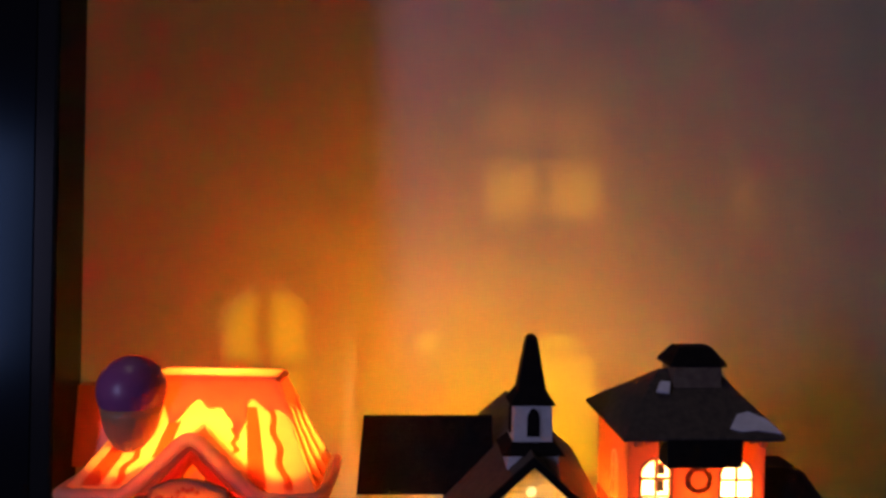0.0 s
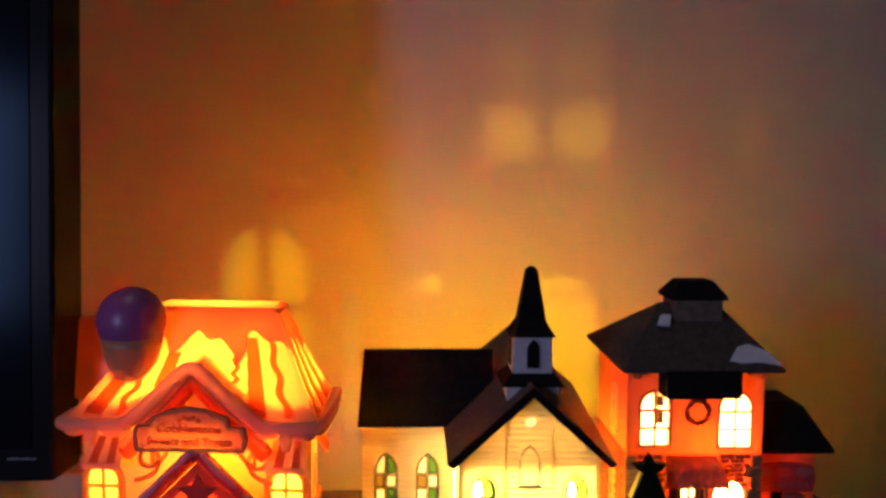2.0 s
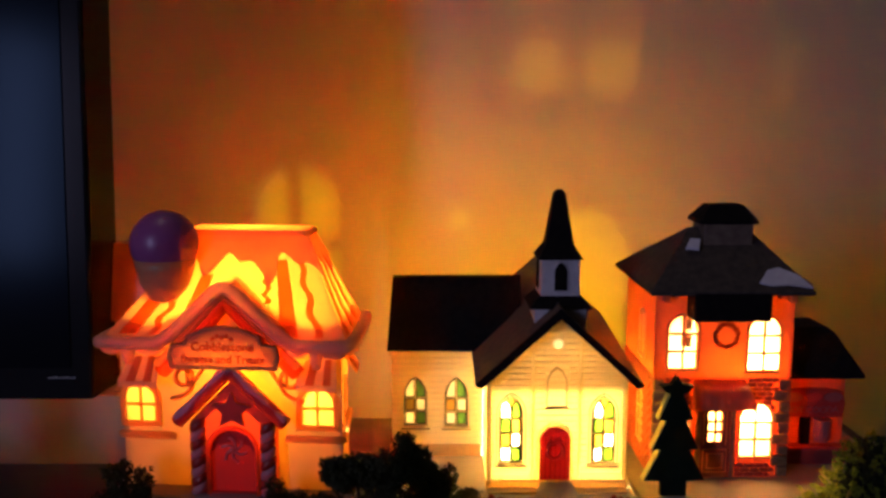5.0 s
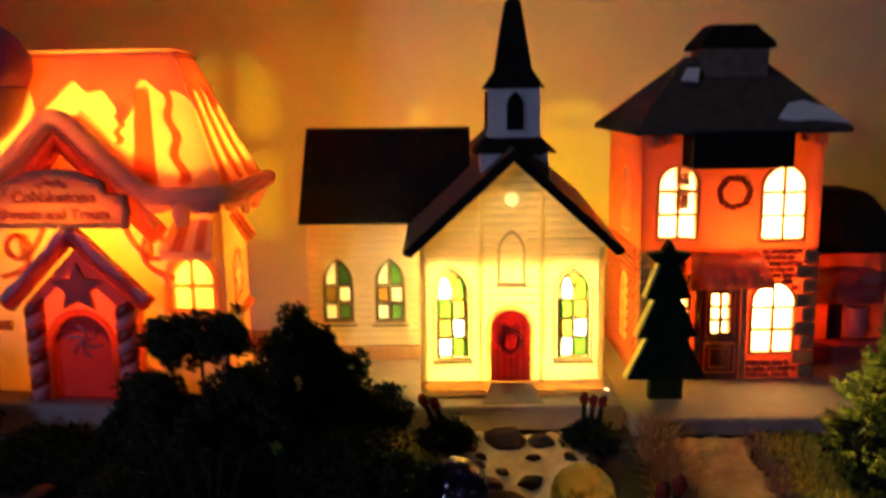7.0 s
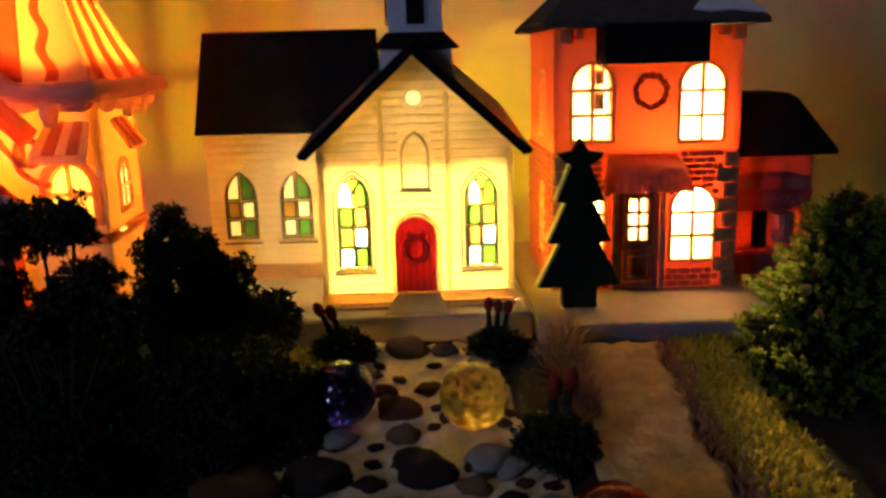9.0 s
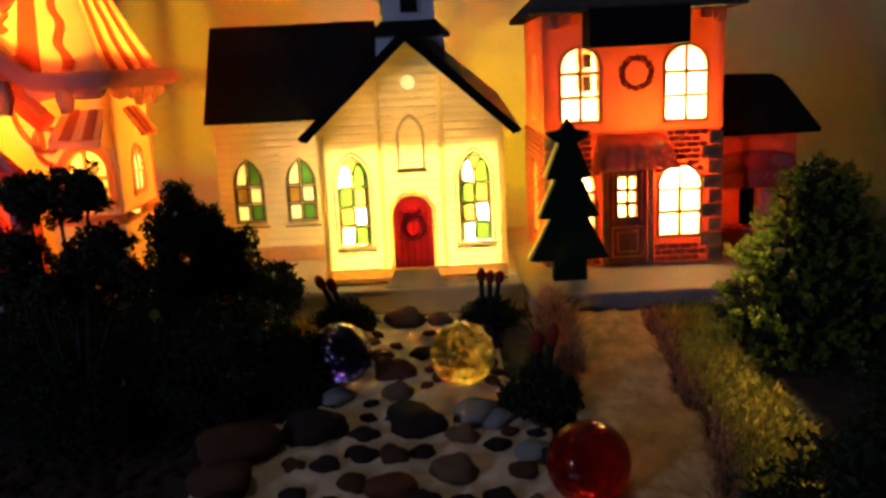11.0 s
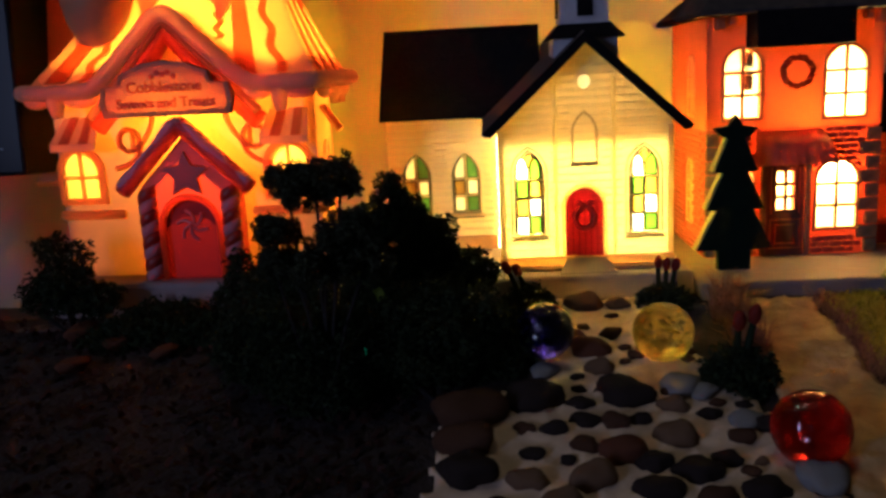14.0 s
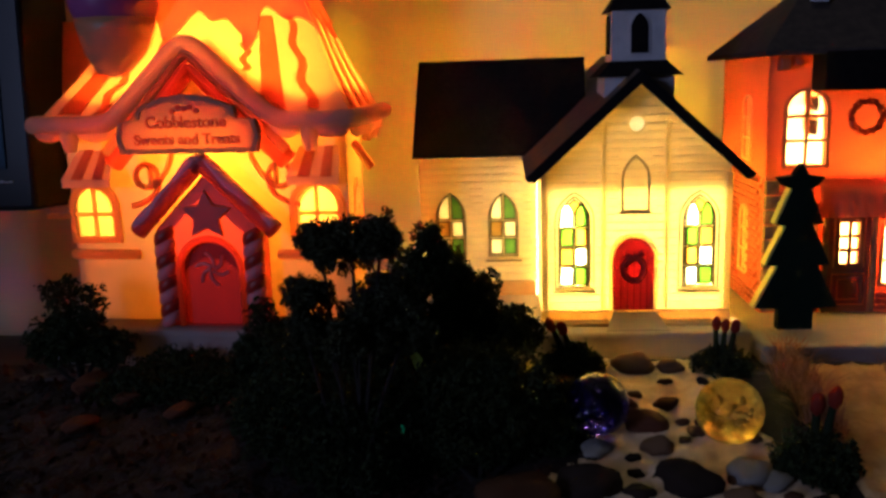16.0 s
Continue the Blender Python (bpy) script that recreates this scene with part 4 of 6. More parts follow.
# gable roof that runs back into the main roof
for lo in (15.5, 71.0):
    part("gable_slope", quad_slab((lo, -12.5, 79), (43.2, -12.5, 101), (43.2, 6, 101), (lo, -7, 80), 1.2), ROOF_YELLOW, shop)
part("icing_band", hollow(tube(curve_points([(-9.0, 20, 77.5), (-10.4, -9, 77.3), (-8, -12.5, 77.0), (8, -12.8, 76.8), (17, -13, 78.5), (30, -13.2, 90), (39, -13.2, 98.6), (43.2, -13.2, 100.4), (47.4, -13.2, 98.6), (56, -13.2, 90), (69, -13, 78.5), (78, -12.8, 76.8), (90, -12.5, 76.8), (93.4, -9.5, 77.0), (94.2, 6, 77.2), (91.6, 42, 77.5)], 8), 2.8, 10)), ICING, shop, "thick lilac icing along the eaves", smooth=True)
part("gable_band", hollow(tube(curve_points([(14.5, -10.5, 64.5), (30, -10.5, 80), (41, -10.5, 92.5), (43.2, -10.5, 94.2), (45.4, -10.5, 92.5), (57, -10.5, 80), (72.5, -10.5, 64.5)], 6), 3.3, 10)), CANDY_RED, shop, "red band under the gable", smooth=True)
part("gable_edge", hollow(tube(curve_points([(13.8, -12.6, 68), (30, -12.6, 84.5), (41, -12.6, 96), (43.2, -12.6, 97.2), (45.4, -12.6, 96), (57, -12.6, 84.5), (73, -12.6, 68)], 6), 1.7, 8)), PEACH_TRIM, shop, smooth=True)
for du, dz in ((1.5, 68.5), (80.5, 67.8)):
    part("icing_drip", tube([(du, -12, 77), (du, -12.4, 72), (du, -12.4, dz + 2), (du, -12.2, dz)], lambda k: 3.2 - 1.4 * k, 10), ICING, shop, smooth=True)
for du, w in ((-6, 5), (10, 7), (86, 6), (72, 6), (89, 4)):
    drop = bmesh.new()
    bmesh.ops.create_uvsphere(drop, u_segments=14, v_segments=8, radius=1, matrix=Matrix.Translation((du, -11.2, 74.8)) @ Matrix.Diagonal((w, 2.6, 3.4, 1)))
    part("icing_lobe", drop, ICING, shop, smooth=True)
for dy, w in ((-2, 5), (8, 4), (19, 6), (31, 5)):
    drop = bmesh.new()
    bmesh.ops.create_uvsphere(drop, u_segments=14, v_segments=8, radius=1, matrix=Matrix.Translation((92.6 - dy * 0.06, dy, 74.4)) @ Matrix.Diagonal((2.4, w, 3.6, 1)))
    part("icing_lobe", drop, ICING, shop, smooth=True)
for dy in (13, 26):
    part("icing_drip", tube([(92.6 - dy * 0.06, dy, 76), (92.8 - dy * 0.06, dy, 72), (92.6 - dy * 0.06, dy, 68.6)], lambda k: 2.4 - 1.1 * k, 10), ICING, shop, smooth=True)
# sign over the door
sign_outline = [(22.5, 69), (64, 69), (65, 73), (64, 77.5), (58.5, 78), (57.6, 81), (50, 83.6), (43.2, 84.4), (36, 83.6), (29, 81), (28, 78), (22.5, 77.5), (21.5, 73)]
sign = part("sign", hollow(plate(sign_outline, (), -17.2, -14.6)), SIGN_PAINT, shop, "tan shop sign with a moulded rim")
part("sign_rim", plate(grown(sign_outline, 1.2), [grown(sign_outline, -0.2)], -17.6, -14.8), SIGN_RIM, sign)


lettering("Cobblestone", 43.2, -17.4, 75.6, 5.0, SIGN_TEXT, sign, 0.1)
lettering("Sweets and Treats", 43.2, -17.4, 70.6, 4.6, SIGN_TEXT, sign, 0.1)
petals = bmesh.new()
for k in range(5):
    plate([(43.2 + math.cos(a) * 0.9 + (k - 2) * 1.9, 81.2 + math.sin(a) * 0.9 - abs(k - 2) * 0.35 + (k % 2) * 0.9) for a in [2 * math.pi * i / 8 for i in range(8)]], (), -17.7, -17.1, petals)
part("sign_flower", petals, SIGN_TEXT, sign)
# awnings over the windows, in stripes
for a0, a1 in ((-5.6, 11.2), (70.8, 87.6)):
    awning = part("awning", loft([[(a0 + 2, -0.3, 67), (a1 - 1.6, -0.3, 67), (a1, -8, 58.4), (a0, -8, 58.4)], [(a0 + 2, -0.3, 68), (a1 - 1.6, -0.3, 68), (a1, -8.6, 59.2), (a0, -8.6, 59.2)]]), ICING, shop, "small striped awning")
    for f0, f1 in ((0.22, 0.44), (0.66, 0.86)):
        t0, t1, b0, b1 = a0 + 2 + (a1 - a0 - 3.6) * f0, a0 + 2 + (a1 - a0 - 3.6) * f1, a0 + (a1 - a0) * f0, a0 + (a1 - a0) * f1
        part("awning_stripe", quad_slab((t0, -0.9, 68.3), (t1, -0.9, 68.3), (b1, -8.9, 59.5), (b0, -8.9, 59.5), 0.4), AWNING_STRIPE, awning)
    part("valance", box(a0, a1, -8.6, -8.0, 56.6, 59.0, 0.2), ICING, awning)
part("side_awning", taper(loft([[(88.2, 12, 67), (88.2, 28, 67), (94, 29, 58.5), (94, 11, 58.5)], [(88.2, 12, 68), (88.2, 28, 68), (94.6, 29, 59.3), (94.6, 11, 59.3)]])), PEACH_TRIM, shop)
for y0, y1 in ((14.5, 17.5), (20.5, 23.5)):
    part("awning_stripe", taper(quad_slab((88.4, y0, 68.2), (88.4, y1, 68.2), (94.9, y1, 59.6), (94.9, y0, 59.6), 0.4)), AWNING_STRIPE, shop)
side_bars = plate(rect(19.5, 20.5, 40, 54), (), -0.7, 0.2)
plate(rect(15, 25, 46.2, 47.2), (), -0.7, 0.2, side_bars)
part("window_bar", taper(bm_turned(side_bars, shop_side)), PEACH_TRIM, side_frame)
# moulded sill band
part("sill_band", taper(tube([(-8.8, 38, 33), (-8.8, 0, 33), (-8.4, -0.6, 33), (15, -0.8, 33)], 1.7, 8)), PEACH_TRIM, shop, smooth=True)
part("sill_band", taper(tube([(64, -0.8, 33), (87.4, -0.8, 33), (88.6, -0.2, 33), (88.8, 38, 33)], 1.7, 8)), PEACH_TRIM, shop, smooth=True)


def scroll(mirror):
    pts = []
    for i in range(40):
        k = i / 39
        if k < 0.45:
            a = math.radians(250 - 560 * k / 0.45)
            pts.append((20.0 + 3.9 * math.cos(a), -0.4, 59.2 + 3.9 * math.sin(a)))
        else:
            m = (k - 0.45) / 0.55
            pts.append((21 + 8.5 * m ** 0.8 + 1.5 * math.sin(m * 3), -0.4, 55.0 + 13 * m))
    line = [(mirror * (x - 43) + 43, y, z) for x, y, z in pts]
    part("scroll", hollow(tube(line, 0.9, 8)), SCROLL_TRIM, shop, smooth=True)
    low = curve_points([(14, -0.4, 49.4), (18.5, -0.4, 50.6), (22.5, -0.4, 53.4), (24.4, -0.4, 58.0)], 5)
    part("scroll", tube([(mirror * (p[0] - 43) + 43, p[1], p[2]) for p in low], 0.9, 8), SCROLL_TRIM, shop, smooth=True)


scroll(1)
scroll(-1)
# bay behind the shop, beside the monitor
bay = part("rear_bay", plate(rect(-34, -5.5, 43, 78), [arch(-22.5, -17.5, 50, 61)], 26, 27.6), PEACH, shop, "orange rear bay with a small lit window")
part("pane", plate(arch(-22.5, -17.5, 50, 61), (), 26.7, 27.0), MILKY, bay)
part("bay_wall", box(-34, -32.4, 27.7, 44, 43, 78), PEACH, bay)
part("bay_wall", box(-34, -5.5, 44.1, 45.6, 43, 78), BACK_ORANGE, bay)
part("bay_floor", box(-35, -5.5, 25, 46, 41, 42.9, 0.4), PEACH_TRIM, bay)
part("bay_sill", box(-25, -15, 24.6, 26, 47.4, 49.2, 0.4), PEACH_TRIM, bay)
part("bay_roof", loft([[(-37, 22, 77.5), (-6, 22, 77.5), (-2, 46, 77.5), (-37, 46, 77.5)], [(-37, 22, 79.5), (-5, 22, 79.5), (-1, 46, 79.5), (-37, 46, 79.5)], [(-24, 30, 112), (6, 30, 112), (8, 38, 112), (-24, 38, 112)]]), INN_RED, bay, "orange-red roof of the rear bay")
# scoop and cone
scoop_bm = bmesh.new()
bmesh.ops.create_uvsphere(scoop_bm, u_segments=36, v_segments=24, radius=14.0, matrix=Matrix.Translation((12.8, 3, 116.4)))
for v in scoop_bm.verts:
    a = math.atan2(v.co.y - 3, v.co.x - 12.8)
    if v.co.z < 111:
        v.co.z = max(v.co.z, 104.6 + 2.4 * math.sin(a * 5) + 1.4 * math.sin(a * 3 + 1))
part("scoop", scoop_bm, SCOOP, shop, "shiny purple ice cream scoop", smooth=True)
cone_rings = [[(12.8 + r * math.cos(a), 3 + r * math.sin(a), z) for a in [2 * math.pi * i / 28 for i in range(28)]] for r, z in ((2, 89), (7, 93), (10.4, 99), (12.0, 106), (12.8, 110))]
part("cone", loft(cone_rings), CONE, shop, "waffle cone set into the roof", smooth=True)
# porch
porch = part("porch", hollow(plate([(24.5, 10), (60.5, 10), (60.5, 42), (42.5, 60), (24.5, 42)], [arch(32.4, 52.4, 10.4, 38.4)], -6.5, -0.2)), PORCH_FRONT, shop, "red candy porch over the door")
part("door", hollow(plate(arch(32.4, 52.4, 10, 38.4), (), -4.6, -1.2)), DOOR_PINK, porch, "magenta arched door with a pinwheel sweet")
part("door_arch", hollow(tube([(x, -6.9, z) for x, z in arch(31.6, 53.2, 10, 39.4)[1:]] + [(31.6, -6.9, 10)], 1.1, 6)), ARCH_GLOW, porch, smooth=True)
for k in range(6):
    arm = [(42.4 + r * math.cos(a), -5.0, 29 + r * math.sin(a)) for r, a in [(0.6 + 5.2 * i / 7, k * math.pi / 3 + 0.9 * i / 7) for i in range(8)]]
    part("pinwheel_arm", tube(arm, 0.6, 5), PINWHEEL, porch)
star = [((42.6 + (8.7 if i % 2 == 0 else 4.2) * math.sin(math.pi * i / 5)), 47.0 + (8.0 if i % 2 == 0 else 3.9) * math.cos(math.pi * i / 5)) for i in range(10)]
part("star", hollow(plate(star, (), -7.6, -6.4)), PORCH_RED, porch, "raised star over the door")
part("star_rim", tube([(x, -7.0, z) for x, z in star], 0.5, 5, True), ARCH_GLOW, porch)
roof_line = curve_points([(19.4, -8, 42), (30, -8, 52.5), (40.8, -8, 63), (42.6, -8, 64), (44.4, -8, 63), (55, -8, 52.5), (66, -8, 42)], 6)
part("porch_roof", hollow(tube(roof_line, 3.0, 10)), PORCH_ROOF, porch, "dark red porch roof with lilac icing", smooth=True)
PORCH_ICING = plastic("porch_icing", (0.5, 0.26, 0.36), (0.8, 0.2, 0.15), 0.25)
icing_line = [(p[0], -9.2, p[2] + 1.7 + 0.35 * math.sin(i * 1.3)) for i, p in enumerate(roof_line)]
part("icing_strip", hollow(tube(icing_line, lambda k: 1.7 + 0.35 * math.sin(k * 26), 8)), PORCH_ICING, porch, "lilac icing along the porch roof", smooth=True)
for cx in (27.4, 57.6):
    for k in range(8):
        z = 10.4 + k * 4.0
        seg = [[(cx + 3.1 * math.cos(a), -6.5 + 3.1 * math.sin(a), z + dz + 1.5 * math.cos(a)) for a in [2 * math.pi * i / 12 for i in range(12)]] for dz in (0, 2, 4)]
        for i in range(12):
            x, y, zz = seg[1][i]
            seg[1][i] = (cx + (x - cx) * 1.12, -6.5 + (y + 6.5) * 1.12, zz)
        part("candy_twist", hollow(loft(seg)), PORCH_RED if k % 2 else CANDY_PINK, porch, smooth=True)

# ---- monitor ----
monitor = thing("monitor", -140, 343, 48.5, "black glossy flat monitor with a dark screen beside the sweet shop", "monitor", local=True)
tilt = Matrix.Rotation(math.radians(-4), 4, "X")
bm = box(-420, 0, 0, 32, 0, 340, 1.5)
bm.transform(tilt)
part("housing", bm, BLACK_GLOSS, monitor)
bm = box(-410, -9, -0.6, 0.4, 14, 330, 0.2)
bm.transform(tilt)
part("screen", bm, SCREEN_GLASS, monitor)
for k in range(8):
    mark = box(-19 + k * 1.5, -18 + k * 1.5, -0.5, 0.2, 9.4, 9.9 + 0.2 * (k % 3))
    mark.transform(tilt)
    part("mark", mark, BEZEL_MARK, monitor, "tiny white print bar")
part("neck", box(-225, -195, 20, 34, -58, 8, 1), BLACK_GLOSS, monitor)
part("stand", box(-300, -120, -20, 90, -79, -74, 1), BLACK_GLOSS, monitor)

# ---- cutout tree on the inn's base ----
outline_tree = [(0, 54.8), (-2.4, 51), (-7.4, 50.2), (-5.2, 47.6), (-3.0, 46.6), (-7.6, 35.2), (-4.4, 34.6), (-10.2, 21.8), (-6.4, 21.4), (-13.4, 7.4), (-5.6, 7.0), (-5.6, 0), (5.6, 0), (5.6, 7.0), (13.4, 7.4), (6.4, 21.4), (10.2, 21.8), (4.4, 34.6), (7.6, 35.2), (3.0, 46.6), (5.2, 47.6), (7.4, 50.2), (2.4, 51)]
fir = thing("cutout_fir", 112.4, 347.5, 3, "flat dark green cutout fir tree on the snowy base", "toy tree", turn=2, local=True)
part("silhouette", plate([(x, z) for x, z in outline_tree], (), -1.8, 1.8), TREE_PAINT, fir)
# strips along the left edges only, coloured as the light that catches them
half = [p for p in outline_tree if p[0] < 0.1][:11]
edge_bm = bmesh.new()
for (xa, za), (xb, zb) in zip(half[1:], half[2:]):
    if zb < za and abs(za - zb) > 5 and za > 8:
        d = Vector((xb - xa, zb - za)).normalized() * 0.4
        plate([(xa - 0.05, za), (xb - 0.05, zb), (xb - 0.7, zb + 0.3), (xa - 0.7, za + 0.3)], (), -1.9, 1.9, edge_bm)
part("lit_edge", edge_bm, TREE_LIT_EDGE, fir, "yellow-green strip standing in for light on the edge")

# ---- nicks and flakes in the wall's paint ----
wall_north = bpy.data.objects["wall_north"]
nick_rng = random.Random(31)
for x, z, w, t in ((173.5, 157.6, 2.2, 5.5), (114.8, 264.8, 1.4, 3.2), (142.5, 135.8, 1.6, 1.4), (20, 146, 2.4, 1.0), (330, 195, 2.6, 4.5), (-60, 150, 1.2, 1.2), (250, 240, 1.4, 2.2), (60, 150, 1.6, 1.0), (200, 215, 1.2, 1.8), (-150, 230, 1.2, 1.6)):
    nick = bmesh.new()
    bmesh.ops.create_icosphere(nick, subdivisions=2, radius=1, matrix=Matrix.Translation((x, 613.1, z)) @ Matrix.Diagonal((w * 0.6, 0.8, t * 0.6, 1)))
    for v in nick.verts:
        v.co += Vector((nick_rng.uniform(-1, 1), 0, nick_rng.uniform(-1, 1))) * w * 0.12
    ob = part("paint_flake", nick, WALL_PAINT, None)
    ob.parent = wall_north

# ---- garden surfaces ----


def between(y, stops):
    """A value along the depth of the garden."""
    for (ya, a), (yb, b) in zip(stops, stops[1:]):
        if ya >= y >= yb:
            return a + (b - a) * (ya - y) / (ya - yb)
    return stops[0][1] if y > stops[0][0] else stops[-1][1]


def ragged(x, y, amount=3.0):
    return noise.noise(Vector((x * 0.12, y * 0.12, 2))) * amount + noise.noise(Vector((x * 0.4, y * 0.4, 7))) * amount * 0.4


PEBBLE_L = ((330, 40), (300, 44), (280, 40), (268, 31), (258, 19), (245, 13), (230, 12), (210, 10), (150, 0))
PEBBLE_R = ((330, 80), (300, 84), (270, 88), (250, 94), (225, 100), (150, 104))
SAND_L = ((330, 104), (300, 102), (270, 101), (235, 103), (150, 106))
SAND_R = ((330, 132), (300, 130), (275, 128), (250, 129), (225, 124), (150, 118))


def on_pebbles(x, y):
    return 120 < y < 329 + ragged(x, y) and between(y, PEBBLE_L) + ragged(x, y, 9 if y < 260 else 3) < x < between(y, PEBBLE_R) + ragged(y, x)


def on_sand(x, y):
    return 150 < y < 324 + ragged(x, y) * 0.6 and between(y, SAND_L) + ragged(x, y) < x < between(y, SAND_R) + ragged(y, x)


sheet("pebble_path", on_pebbles, 1.5, 1.4, MORTAR, "pale mortar bed of the pebble path to the church", "path", 1.1, -40, 120, 110, 332)
sheet("sand_path", on_sand, 1.2, 2.0, SAND, "rough tan sand path leading to the inn", "path", 0.9, 90, 150, 140, 330)

# ---- pebbles ----
PEBBLES = [solid("pebble_" + n, c, o, rough=0.85, scale=240, bump=0.35, depth=0.0004, spec=0.15) for n, c, o in (
    ("brown", (0.085, 0.038, 0.018), (0.042, 0.02, 0.011)), ("tan", (0.17, 0.098, 0.052), (0.11, 0.063, 0.034)),
    ("dark", (0.016, 0.011, 0.009), (0.03, 0.019, 0.014)), ("rust", (0.13, 0.045, 0.022), (0.07, 0.026, 0.014)), ("white", (0.32, 0.3, 0.28), (0.15, 0.14, 0.13)))]


def stone_mesh(seed):
    bm = bmesh.new()
    bmesh.ops.create_icosphere(bm, subdivisions=3, radius=1)
    for v in bm.verts:
        v.co *= 1 + 0.42 * noise.noise(v.co * 1.1 + Vector((seed * 7.1, seed * 3.3, 0))) + 0.06 * noise.noise(v.co * 2.6 + Vector((seed, 0, 0)))
    mesh = bpy.data.meshes.new("pebble")
    bm.to_mesh(mesh)
    bm.free()
    mesh.shade_smooth()
    return mesh


rng = random.Random(7)
STONES = []
for k in range(15):
    mesh = stone_mesh(k)
    mesh.materials.append(PEBBLES[(0, 2, 0, 1, 2, 3, 0, 2, 1, 2, 0, 3, 2, 0, 2)[k]])
    STONES.append(mesh)


def pebble(x, y, rx, ry, rz, turn, mesh, sink=0.35, label="smooth brown pebble set in pale mortar", name="pebble"):
    ob = new(name, mesh)
    z = lie(x, y) + 1.4 + rz * (1 - 2 * sink)
    ob.matrix_world = pose(x * 0.001, y * 0.001, z * 0.001, rng.uniform(-8, 8), rng.uniform(-8, 8), turn) @ Matrix.Diagonal((rx * 0.001, ry * 0.001, rz * 0.001, 1))
    return tagged(ob, label, "pebble", "pebbles of the path")


# the large pebbles: place and half length
LARGE = [(60, 263, 7), (72, 256, 3.9), (48, 258, 3.4), (56, 277, 3.9), (55, 289, 5.6), (51, 299, 3.1), (62, 300, 3.5), (57, 323, 6), (68, 322, 3.8), (62, 250, 3), (56, 248, 3.5), (48, 249, 3.5), (80, 251, 2.8), (70, 241, 5), (56, 235, 5.2), (40, 245, 3.4), (33, 246, 2.8), (47, 238, 3.3), (34, 235, 2.8), (36, 259, 7.3), (19, 253, 9), (18, 240, 7.2), (18, 228, 6.8), (33, 225, 4.6), (48, 225, 5.4), (62, 230, 3.8), (71, 226, 5), (79, 231, 3), (85, 240, 3.1), (61, 220, 4.9), (40, 216, 4.8), (84, 218, 4.8), (73, 216, 4.4)]
TONE = ("brown", "dark", "brown", "tan", "dark", "rust", "brown", "dark", "tan", "dark", "brown", "rust", "dark", "brown", "dark")
placed = []
for i, (x, y, r) in enumerate(LARGE):
    placed.append((x, y, r))
    k = (3, 8)[i % 2] if y > 318 else rng.choice((5, 11, 6)) if 296 < y < 302 or i in (4, 14) else rng.choice((1, 4, 7, 9, 12, 14, 0, 2, 13, 8))
    pebble(x, y, r * 1.08, r * rng.uniform(0.68, 0.85), r * rng.uniform(0.6, 0.8), rng.uniform(-25, 25), STONES[k], 0.42, "smooth %s pebble set in pale mortar" % TONE[k])
tries = 0
while len(placed) < 112 and tries < 30000:
    tries += 1
    y = rng.uniform(150, 324)
    x = rng.uniform(-45, 104)
    if not on_pebbles(x, y):
        continue
    r = rng.choice((1.8, 2.6, 3.4)) if y > 214 and x > 10 else rng.choice((3.2, 4.2, 5.2, 6.4))
    if any(math.hypot(x - a, y - b) < (r + c) * (1.22 if y > 214 else 1.1) for a, b, c in placed):
        continue
    if any(math.hypot(x - a, y - b) < r + c for a, b, c in ((41, 283, 7), (73, 275, 8), (98, 231, 9), (36, 322, 8), (84, 322, 8), (92, 268, 11))):
        continue
    placed.append((x, y, r))
    k = rng.randrange(15)
    pebble(x, y, r * rng.uniform(1.0, 1.35), r * rng.uniform(0.7, 0.95), r * rng.uniform(0.6, 0.85), rng.uniform(-35, 35), STONES[k], 0.42, "smooth %s pebble set in pale mortar" % TONE[k])
white = stone_mesh(40)
white.materials.append(PEBBLES[4])
for x, y, r in ((76, 266, 6), (98, 224, 6.5), (88, 247, 4.5), (81, 262, 4), (40, 277, 4)):
    pebble(x, y, r * 1.2, r * 0.8, r * 0.5, 10 * r, white, 0.35, "chalky white stone beside the path", "white_stone")

red_stone = stone_mesh(50)
red_stone.materials.append(PEBBLES[3])
for x, y, r in ((-112, 312, 5), (-96, 304, 4), (-60, 300, 4.5), (-78, 296, 3.5), (-104, 288, 4), (-52, 306, 3)):
    pebble(x, y, r * 1.3, r * 0.8, r * 0.6, 12 * r, red_stone, 0.25, "reddish stone lying in the dark bed", "stone")

# ---- glass marbles ----


def crackle(name, colour, scatter):
    m, t, out = nodes_of(name)
    g = t.nodes.new("ShaderNodeBsdfPrincipled")
    g.inputs["Base Color"].default_value = (*colour, 1)
    g.inputs["Roughness"].default_value, g.inputs["IOR"].default_value = 0.07, 1.45
    g.inputs["Transmission Weight"].default_value = 1.0
    co = t.nodes.new("ShaderNodeTexCoord")
    v = t.nodes.new("ShaderNodeTexVoronoi")
    v.feature = "DISTANCE_TO_EDGE"
    v.inputs["Scale"].default_value = 260
    link(t, co.outputs["Object"], v.inputs["Vector"])
    b = t.nodes.new("ShaderNodeBump")
    b.inputs["Strength"].default_value, b.inputs["Distance"].default_value = 0.9, 0.0012
    link(t, v.outputs["Distance"], b.inputs["Height"])
    link(t, b.outputs["Normal"], g.inputs["Normal"])
    tr = t.nodes.new("ShaderNodeBsdfTranslucent")
    tr.inputs["Color"].default_value = (*colour, 1)
    blend = t.nodes.new("ShaderNodeMixShader")
    blend.inputs["Fac"].default_value = scatter
    link(t, g.outputs["BSDF"], blend.inputs[1])
    link(t, tr.outputs["BSDF"], blend.inputs[2])
    link(t, blend.outputs["Shader"], out.inputs["Surface"])
    return m


